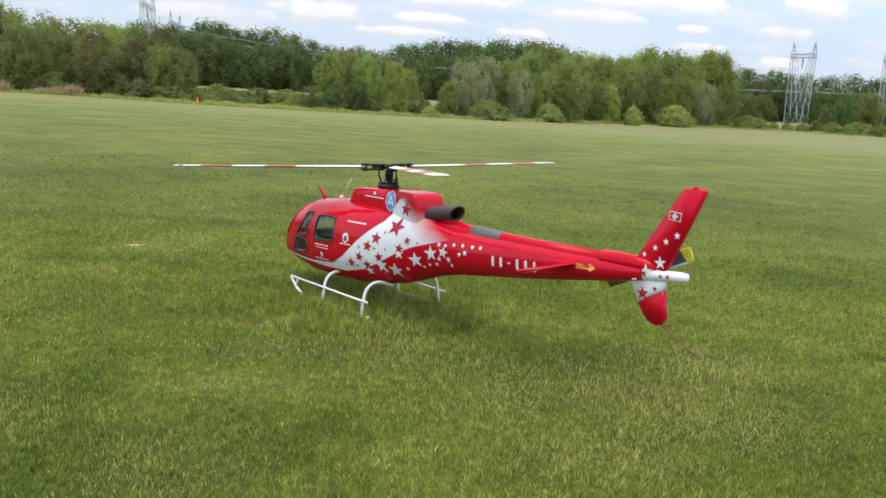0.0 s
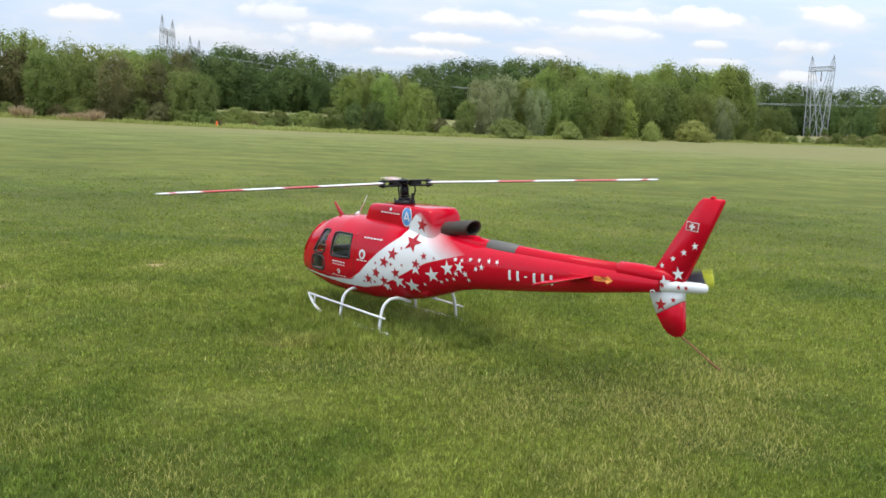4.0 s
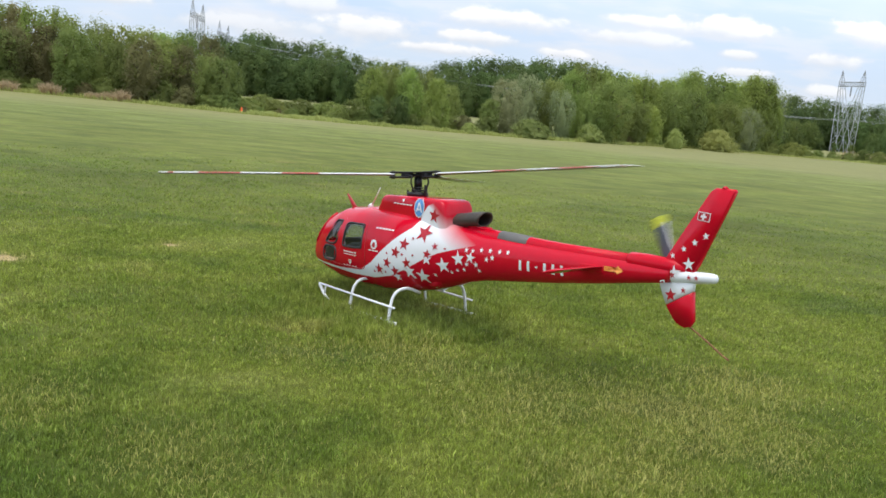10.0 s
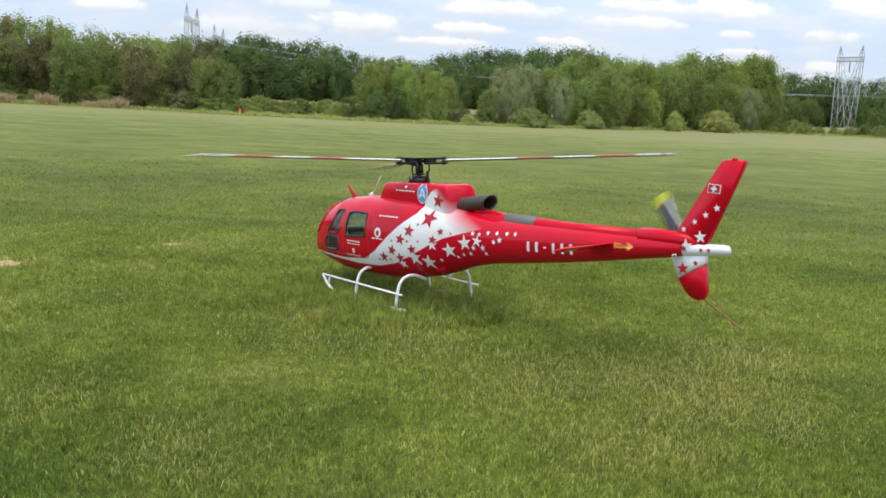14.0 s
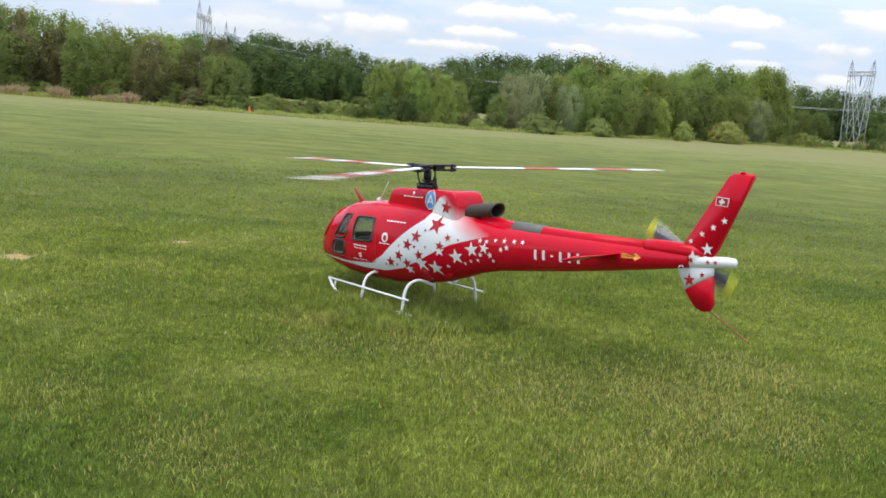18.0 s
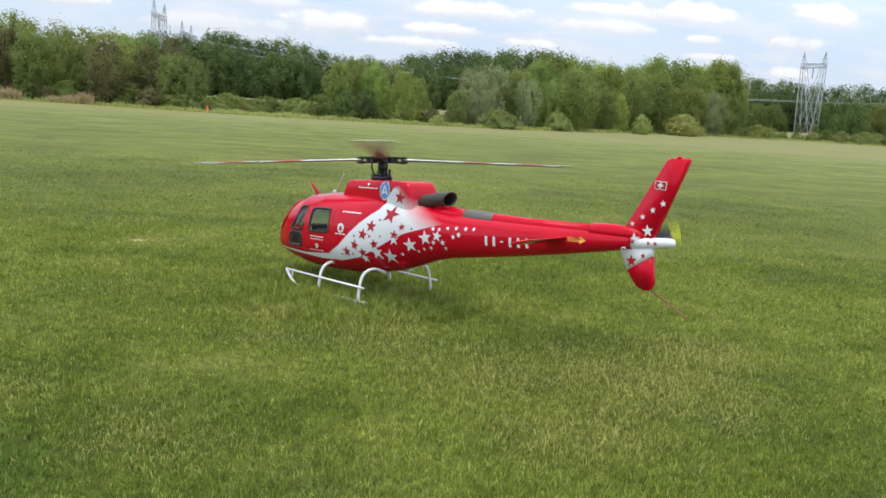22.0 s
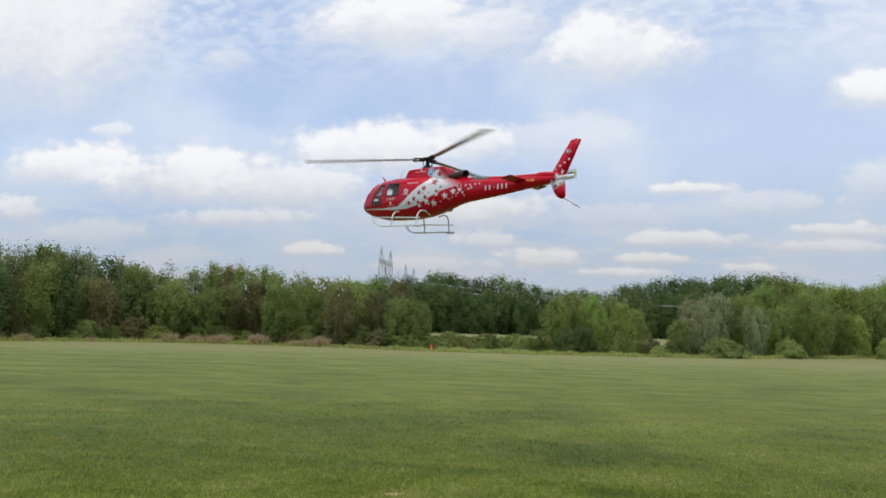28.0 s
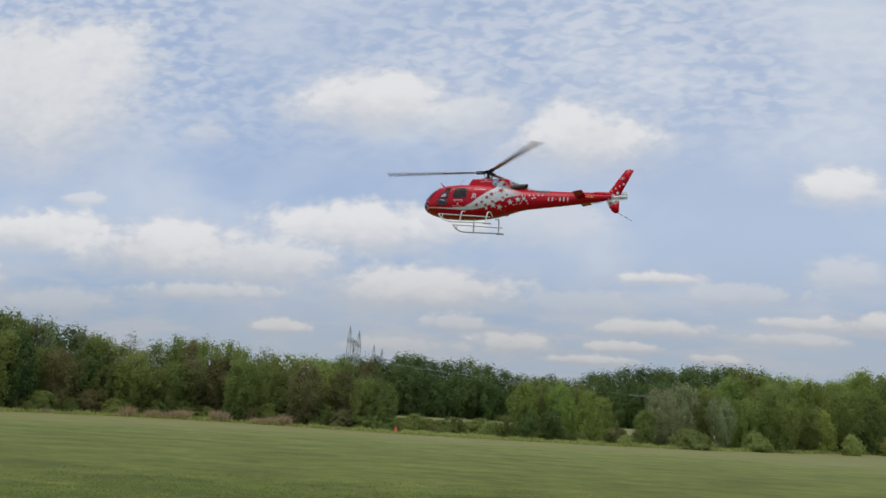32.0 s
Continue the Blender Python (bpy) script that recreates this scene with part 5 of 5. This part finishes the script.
    while az < 22.0:
        plant(rnd.choice(("fresh", "mid", "fresh")), az, along(MARGIN, az) + rnd.uniform(8, 14), along(SKYLINE, az) - rnd.uniform(0.0, 0.35), rnd.uniform(0.9, 1.15))
        plant(rnd.choice(("fresh", "mid", "grey", "mid")), az + 0.5, along(MARGIN, az) + rnd.uniform(3, 7), along(SKYLINE, az) - rnd.uniform(0.8, 2.2), rnd.uniform(0.9, 1.2))
        az += rnd.uniform(0.85, 1.25)
    for az, el in ((17.3, 4.0), (20.9, 4.1), (21.6, 3.9), (22.4, 2.3), (14.3, 3.55)):
        plant("spire" if az == 14.3 else "fresh", az, along(MARGIN, az) + 6, el - 0.15, 0.8)
    # low growth under the far trees at the open side
    az = 22.6
    while az < 58:
        plant("dark" if rnd.random() < 0.6 else "mid", az, rnd.uniform(300, 372), rnd.uniform(0.9, 1.9) if not 25.2 < az < 27.8 else 0.25, 1.2)
        az += rnd.uniform(0.7, 1.2)


def build_shrubs():
    rnd = random.Random(5)
    pale = [tree("shrub", s, "bush", 0.95, 0.0, 200, 24, 0.030, LEAF_PALE, "rounded pale-green shrub at the field margin", "shrub", (0.06, 0.13), 0.72) for s in (81, 82)]
    dull = [tree("shrub", s, "bush", 0.80, 0.0, 150, 24, 0.030, LEAF_MID, "low dull-green shrub at the field margin", "shrub", (0.06, 0.13), 0.72) for s in (83, 84)]
    olive = [tree("shrub", s, "bush", 0.75, 0.0, 140, 24, 0.028, LEAF_BROWN, "low brownish shrub at the field margin", "shrub", (0.06, 0.13), 0.72) for s in (85, 86)]

    count = {}

    def plant(kind, protos, az, d, h, wide=1.0):
        i = count.get(kind, 0)
        count[kind] = i + 1
        m = Matrix.Translation(at_bearing(az, d)) @ pose(0, 0, 0, 0, 0, rnd.uniform(0, 360)) @ Matrix.Diagonal((h * wide, h * wide, h, 1))
        if i < len(protos):
            protos[i].matrix_basis = m
        else:
            p = protos[i % len(protos)]
            copy_thing(p, m @ Matrix.Diagonal((1 / p.scale[0], 1 / p.scale[1], 1 / p.scale[2], 1)))

    for az, h, wide in ((7.2, 1.30, 1.25), (11.15, 1.35, 1.1), (19.2, 1.95, 1.2), (16.6, 1.6, 0.62), (3.3, 0.7, 1.2)):
        plant("pale", pale, az, along(MARGIN, az) + (0.9 if az < 15 else -7.0), h, wide)
    az = -58.0
    while az < 24:
        kind, protos = rnd.choice((("dull", dull), ("dull", dull), ("olive", olive)))
        low = -12 < az < -4.8
        if any(abs(az - q) < 2.2 for q in (7.2, 11.15, 19.2, 16.6)):
            az += 0.7
            continue
        plant(kind, protos, az, along(MARGIN, az) + rnd.uniform(1.8, 4.5), rnd.uniform(0.3, 0.6) if low else rnd.uniform(0.7, 1.7), rnd.uniform(0.9, 1.4))
        az += rnd.uniform(0.9, 1.7)
    az = 21.5
    while az < 40:
        plant("dull", dull, az, along(MARGIN, az) + rnd.uniform(1.5, 6), rnd.uniform(0.9, 1.7), rnd.uniform(0.9, 1.4))
        az += rnd.uniform(0.5, 0.9)
    az = -13.0
    while az < -4.5:
        plant("dull", dull, az, along(MARGIN, az) + rnd.uniform(7, 14), rnd.uniform(0.95, 1.35), 1.5)
        az += rnd.uniform(0.7, 1.2)


def build_margin():
    """Uncut growth along the margin, and tan reeds on one side."""
    rng = np.random.default_rng(8)
    n = 26000
    az = rng.uniform(-60, 38, n)
    edge = np.array([along(MARGIN, a) for a in az])
    d = edge + rng.uniform(0, 1, n) ** 1.5 * 5.0
    x, y = np.sin(np.radians(az)) * d, np.cos(np.radians(az)) * d
    wave = 0.6 + 0.4 * np.sin(az * 3.1) * np.sin(az * 1.3 + 1)
    me = blades_mesh("margin_grass", rng, x, y, rng.uniform(0.12, 0.42, n) * (0.5 + wave * 0.7), rng.uniform(0.03, 0.09, n), rng.uniform(0.1, 0.7, n), 2)
    me.materials.append(LEAF_PALE)
    tagged(new("margin_grass", me), "uncut pale green grass along the field margin", "grass", kind="stuff")
    n = 15000
    spots = np.concatenate([rng.uniform(-58, -15, 22), rng.uniform(-33, -18, 9)])
    lift = rng.uniform(0.35, 1.0, len(spots))
    pick = rng.integers(0, len(spots), n)
    az = spots[pick] + rng.normal(0, 0.20, n)
    edge = np.array([along(MARGIN, a) for a in az])
    d = edge + 0.4 + rng.uniform(0, 1.4, n)
    x, y = np.sin(np.radians(az)) * d, np.cos(np.radians(az)) * d
    me = blades_mesh("dry_reeds", rng, x, y, rng.uniform(0.35, 1.1, n) * lift[pick], rng.uniform(0.03, 0.08, n), rng.uniform(0.15, 0.9, n), 2)
    me.materials.append(REED)
    tagged(new("dry_reeds", me), "dry tan reeds standing along the field margin", "reeds", kind="stuff")
    n = 2600
    spots = rng.uniform(25.0, 34, 14)
    az = spots[rng.integers(0, len(spots), n)] + rng.normal(0, 0.35, n)
    d = rng.uniform(112, 122, n)
    x, y = np.sin(np.radians(az)) * d, np.cos(np.radians(az)) * d
    me = blades_mesh("dry_brush", rng, x, y, rng.uniform(0.5, 1.75, n), rng.uniform(0.03, 0.09, n), rng.uniform(0.2, 0.9, n), 2)
    me.materials.append(REED)
    tagged(new("dry_brush", me), "tan dry brush at the open side of the field", "brush", kind="stuff")


# ---- power line ----
def pylon(drop=0.0):
    """A lattice tower thirty-five metres high: two legs, whose inner posts cross low down, under one beam; drop: how much lower one side stands."""
    tower = new("pylon")
    tagged(tower, "grey lattice steel power pylon beyond the field", "pylon")

    def low(p):
        return p[0], p[1], p[2] * (1 - drop * (p[0] + 5.6) / 11.2)

    def rod(a, b, r, sides=4):
        return tube([low(a), low(b)], r, sides)

    def outer(s, dy, z):
        return s * (3.9 + 1.6 * z / 30), dy * (1.9 - 1.3 * z / 30), z

    def inner(s, dy, z):
        return s * (-2.6 + 6.4 * z / 30), dy * (1.9 - 1.3 * z / 30), z

    for s in (1, -1):
        rods = []
        for dy in (-1, 1):
            rods += [rod(outer(s, dy, 0), outer(s, dy, 30), 0.13, 5), rod(inner(s, dy, 0), inner(s, dy, 30), 0.11, 5)]
            rods += [rod(outer(s, dy, 30), (s * 5.0, 0, 35.5), 0.11), rod(inner(s, dy, 30), (s * 5.0, 0, 35.5), 0.11)]
            rods += [rod(outer(s, dy, 32.2), (s * 4.75, 0, 32.2), 0.07)]
            for i in range(9):      # zigzag between the posts of a leg
                z0, z1 = 12.0 + i * 2, 14.0 + i * 2
                rods.append(rod(outer(s, dy, z0), inner(s, dy, z1), 0.06) if i % 2 else rod(inner(s, dy, z0), outer(s, dy, z1), 0.06))
            for i in range(4):      # wide bracing of the foot
                z0, z1 = i * 3.0, i * 3.0 + 3.0
                rods.append(rod(outer(s, dy, z0), inner(-s, dy, z1), 0.07) if i % 2 else rod(inner(-s, dy, z0), outer(s, dy, z1), 0.07))
        for i in range(12):         # sides of a leg
            z0, z1 = i * 2.5, i * 2.5 + 2.5
            rods.append(rod(outer(s, 1 if i % 2 else -1, z0), outer(s, -1 if i % 2 else 1, z1), 0.07))
        part("lattice_leg", joined(*rods), GALVANISED, tower, smooth=False)
    beam = []
    for dy in (-0.6, 0.6):
        for z in (28.6, 30.4):
            beam.append(rod((-5.7, dy, z), (5.7, dy, z), 0.15, 5))
        for i in range(14):
            x0 = -5.6 + i * 0.8
            beam.append(rod((x0, dy, 28.6 if i % 2 else 30.4), (x0 + 0.8, dy, 30.4 if i % 2 else 28.6), 0.08))
    part("beam", joined(*beam), GALVANISED, tower, smooth=False)
    for dy in (-0.9, 0.9):
        part("brace", rod((-4.6, dy, 20.4), (4.6, dy, 20.4), 0.12), GALVANISED, tower, smooth=False)
    part("insulator", joined(*[tube([(0, 0, 28.6 - 0.5 * i), (0, 0, 28.35 - 0.5 * i)], 0.26, 6) for i in range(9)], tube([(0, 0, 28.6), (0, 0, 24.0)], 0.1, 5)), HEAT, tower)
    return tower


def build_power_line():
    first = pylon()
    first.matrix_basis = Matrix.Translation(at_bearing(26.33, 372)) @ pose(0, 0, 0, 0, 0, -65) @ Matrix.Diagonal((1, 1, 0.893, 1))
    copy_thing(first, Matrix.Translation(at_bearing(31.5, 345)) @ pose(0, 0, 0, 0, 0, -65) @ Matrix.Diagonal((1, 1, 0.92, 1)))
    second = pylon(0.085)
    second.matrix_basis = Matrix.Translation(at_bearing(-14.52, 335)) @ pose(0, 0, 0, 0, 0, -54) @ Matrix.Diagonal((1, 1, 0.96, 1))
    copy_thing(second, Matrix.Translation(at_bearing(-12.90, 408)) @ pose(0, 0, 0, 0, 0, -54) @ Matrix.Diagonal((1, 1, 0.96, 1)))
    # twin conductors: height above the horizon in degrees at both ends, and the sag in between
    for az0, el0, d0, az1, el1, d1, sag in ((-12.9, 3.25, 400, 26.4, 1.73, 366, 0.65), (-12.9, 2.74, 400, 26.4, 1.71, 366, 0.36), (26.4, 1.73, 366, 40.0, 2.2, 300, 0.1)):
        for gap in (-0.22, 0.22):
            line = []
            for i in range(25):
                f = i / 24
                d = d0 + (d1 - d0) * f
                line.append(at_bearing(az0 + (az1 - az0) * f, d, EYE + gap + d * math.tan(radians(el0 + (el1 - el0) * f - sag * 4 * f * (1 - f)))))
            cable = part("power_cable", tube(line, 0.032, 5), CABLE, None)
            tagged(cable, "pale grey power cable hanging between pylons", "cable", "cables of the power line")


def build_cone():
    cone = new("traffic_cone")
    tagged(cone, "orange plastic traffic cone at the field margin", "cone")
    rings = [[(r * math.cos(a), r * math.sin(a), z) for a in (math.tau * k / 20 for k in range(20))] for r, z in ((0.13, 0.03), (0.125, 0.05), (0.035, 0.47), (0.028, 0.49), (0.0, 0.49))]
    part("cone_body", loft(rings), CONE, cone)
    part("cone_foot", block(-0.18, 0.18, -0.18, 0.18, 0, 0.035, 0.01), CONE, cone)
    cone.matrix_basis = Matrix.Translation(at_bearing(-11.5, 56.5)) @ Matrix.Diagonal((0.9, 0.9, 0.82, 1))


build_ground()
build_woods()
build_shrubs()
build_margin()
build_power_line()
build_cone()
build_grass()

# ---- flight ----
# time, place x y z, roll, pitch, heading
FLIGHT_ROWS = (
    (0.0, 0.143, 5.233, 0.000, -0.13, 1.27, 128.56),
    (0.5, 0.140, 5.232, 0.000, -0.10, 1.24, 128.62),
    (1.0, 0.142, 5.231, 0.001, -0.13, 1.29, 128.56),
    (1.5, 0.142, 5.230, -0.000, -0.16, 1.22, 128.56),
    (2.0, 0.144, 5.229, -0.003, -0.23, 1.25, 128.62),
    (2.5, 0.142, 5.229, -0.001, -0.21, 1.21, 128.55),
    (3.0, 0.142, 5.228, -0.001, -0.23, 1.27, 128.53),
    (3.5, 0.140, 5.225, -0.002, -0.30, 1.27, 128.54),
    (4.0, 0.136, 5.223, 0.001, -0.25, 1.23, 128.63),
    (4.5, 0.138, 5.226, 0.001, -0.23, 1.28, 128.70),
    (6.5, 0.140, 5.226, 0.000, -0.22, 1.57, 128.90),
    (7.0, 0.142, 5.226, 0.002, -0.18, 2.15, 128.99),
    (7.5, 0.144, 5.225, 0.002, -0.17, 2.35, 129.01),
    (8.0, 0.142, 5.223, 0.003, -0.20, 2.55, 128.98),
    (8.5, 0.142, 5.223, 0.002, -0.29, 2.53, 128.99),
    (9.0, 0.143, 5.222, 0.001, -0.35, 2.63, 128.99),
    (9.5, 0.140, 5.222, 0.001, -0.30, 2.78, 129.01),
    (10.0, 0.138, 5.222, 0.003, -0.23, 3.10, 129.15),
    (10.5, 0.138, 5.225, 0.001, -0.09, 3.14, 129.18),
    (11.0, 0.139, 5.225, 0.002, 0.02, 2.51, 129.29),
    (11.5, 0.145, 5.230, 0.000, 0.04, 2.64, 129.28),
    (12.0, 0.142, 5.232, -0.001, 0.04, 2.77, 129.39),
    (12.5, 0.141, 5.228, 0.001, 0.11, 2.84, 129.60),
    (13.0, 0.143, 5.228, 0.001, 0.12, 2.63, 129.80),
    (13.5, 0.146, 5.226, 0.002, 0.17, 2.76, 130.24),
    (14.0, 0.149, 5.227, 0.001, 0.26, 2.86, 130.50),
    (14.5, 0.145, 5.228, -0.000, 0.24, 3.00, 130.55),
    (16.5, 0.145, 5.231, 0.001, 0.14, 3.18, 130.63),
    (17.0, 0.147, 5.233, 0.002, 0.12, 3.27, 130.82),
    (17.5, 0.145, 5.231, 0.000, 0.06, 3.22, 130.95),
    (18.0, 0.146, 5.232, -0.001, 0.15, 3.17, 131.08),
    (18.5, 0.145, 5.234, -0.000, 0.29, 3.47, 131.32),
    (19.0, 0.145, 5.237, -0.000, 0.45, 3.62, 131.56),
    (19.5, 0.140, 5.243, -0.002, 0.45, 3.52, 131.55),
    (20.0, 0.136, 5.260, -0.001, 0.52, 3.55, 131.27),
    (20.5, 0.133, 5.276, -0.006, 0.43, 3.61, 130.97),
    (21.0, 0.132, 5.285, -0.004, 0.51, 3.42, 131.01),
    (21.5, 0.134, 5.291, -0.004, 0.60, 3.46, 131.09),
    (22.0, 0.136, 5.293, 0.001, 0.93, 3.21, 131.22),
    (22.5, 0.131, 5.314, -0.013, 0.94, 3.11, 131.54),
    (23.0, 0.109, 5.328, -0.006, 1.21, 4.44, 128.31),
    (23.5, -0.011, 5.604, 0.108, 1.06, 3.56, 134.14),
    (24.0, -0.512, 5.972, 0.340, 2.28, -1.19, 134.29),
    (24.5, -1.118, 6.395, 0.474, 3.01, -4.00, 135.48),
    (25.0, -1.650, 7.057, 0.568, 2.08, -3.39, 139.18),
    (25.5, -2.014, 7.671, 0.896, 2.89, -2.11, 141.97),
    (27.5, -2.251, 9.443, 2.280, 1.92, -2.85, 142.95),
    (28.0, -2.279, 9.906, 2.554, 1.91, -2.05, 150.48),
    (28.5, -2.403, 10.226, 2.551, 2.59, -2.07, 156.61),
    (29.0, -2.469, 10.309, 2.443, 3.00, -3.16, 163.31),
    (29.5, -2.498, 10.448, 2.439, 3.63, -4.11, 164.11),
    (30.0, -2.299, 10.437, 2.559, 4.59, -2.40, 164.19),
    (30.5, -2.032, 10.619, 3.122, 3.87, -1.47, 164.99),
    (31.0, -1.830, 11.062, 3.763, 4.99, -0.66, 165.89),
    (31.5, -1.664, 11.600, 3.978, 2.65, -2.88, 165.50),
    (32.0, -1.439, 12.166, 4.026, 2.41, -3.75, 167.05),
)

# time, azimuth of one main blade, sideways and forward lean of the disc
ROTOR_KNOTS = (
    (0.0, 29.3, -0.5, 3.4), (2.5, 29.3, -0.5, 3.4), (3.0, 100.2, -0.3, 2.7), (4.0, 85.2, -1.0, 3.3), (7.0, 63.4, -0.7, 4.4), (8.0, 43.4, -0.8, 4.4), (9.0, 11.5, -1.0, 5.1),
    (10.0, 64.6, 0.3, 5.3), (11.0, 53.8, 1.5, 3.8), (12.0, 48.2, -2.2, 2.8), (13.0, 57.3, 1.3, 3.7), (14.0, 92.2, 1.1, 4.0), (17.0, 119.1, -1.9, -0.3), (18.0, 117.7, -1.6, -0.1),
    (19.0, 14.2, 0.3, 4.5), (20.0, 27.7, 1.3, 3.7), (21.0, 32.6, 1.4, 3.9), (22.0, 17.0, 1.5, 3.7), (23.0, 51.9, 0.6, 3.5), (24.0, 6.1, -0.1, 4.1), (25.0, 50.3, 3.1, 4.1),
    (28.0, 36.2, -1.3, 4.9), (29.0, 98.7, -0.1, 3.1), (30.0, 102.8, -0.5, 9.1), (31.0, 31.0, -2.6, 5.6), (32.0, 14.0, -2.1, 6.6))
# time, angle of the tail blades
TAIL_KNOTS = ((0.0, 156.0), (2.5, 156.0), (3.0, 37.0), (4.0, 170.0), (7.0, 16.0), (8.0, 58.0), (9.0, 70.0), (10.0, 68.0), (11.0, 68.0), (12.0, 175.0), (13.0, 72.0), (14.0, 58.0), (17.0, 178.0), (18.0, 27.0), (19.0, 30.0), (20.0, 45.0), (21.0, 50.0), (22.0, 170.0), (23.0, 40.0), (24.0, 178.0), (25.0, 165.0), (28.0, 168.0), (29.0, 170.0), (30.0, 168.0), (31.0, 172.0), (32.0, 170.0))


def pace(t):
    """Turning speed of the main rotor while it runs up, degrees a second."""
    return 0.0 if t < 2.5 else min(1150.0, 260 + 150 * (t - 2.5))


def spin(knots, repeat, sense, most):
    """Angles at every film frame from the knots, always turning in one sense; blades repeat after so many degrees."""
    out, angle = [], knots[0][1]
    for a, b in zip(knots, knots[1:]):
        want = min(most, pace((a[0] + b[0]) / 2) * most / 1150.0) * (b[0] - a[0])
        step = (sense * (b[1] - angle)) % repeat
        step += repeat * max(0, round((want - step) / repeat))
        if b[1] == a[1] and b[0] <= 2.5:
            step = 0.0
        n = round((b[0] - a[0]) * FPS)
        for i in range(n):
            f = i / n
            out.append((a[0] + (b[0] - a[0]) * f, angle + sense * step * f, [u + (v - u) * f for u, v in zip(a[2:], b[2:])]))
        angle += sense * step
    out.append((knots[-1][0], angle, list(knots[-1][2:])))
    return out


def motions():
    walk(helicopter, [(t, pose(x, y, z, rx, ry, rz)) for t, x, y, z, rx, ry, rz in FLIGHT_ROWS])
    hub = Matrix.Translation(Vector(HUB) * S)
    walk(ROTOR, [(t, hub @ Matrix.Rotation(math.hypot(*lean) * math.pi / 180, 4, Vector((*lean, 0.0001))) @ pose(0, 0, 0, 0, 0, a)) for t, a, lean in spin(ROTOR_KNOTS, 120, -1, 1150.0)])
    hub = Matrix.Translation(Vector(TAIL_HUB) * S)
    walk(TAIL_ROTOR, [(t, hub @ pose(0, 0, 0, 0, -a, 0)) for t, a, _ in spin(TAIL_KNOTS, 180, 1, 2500.0)])


motions()
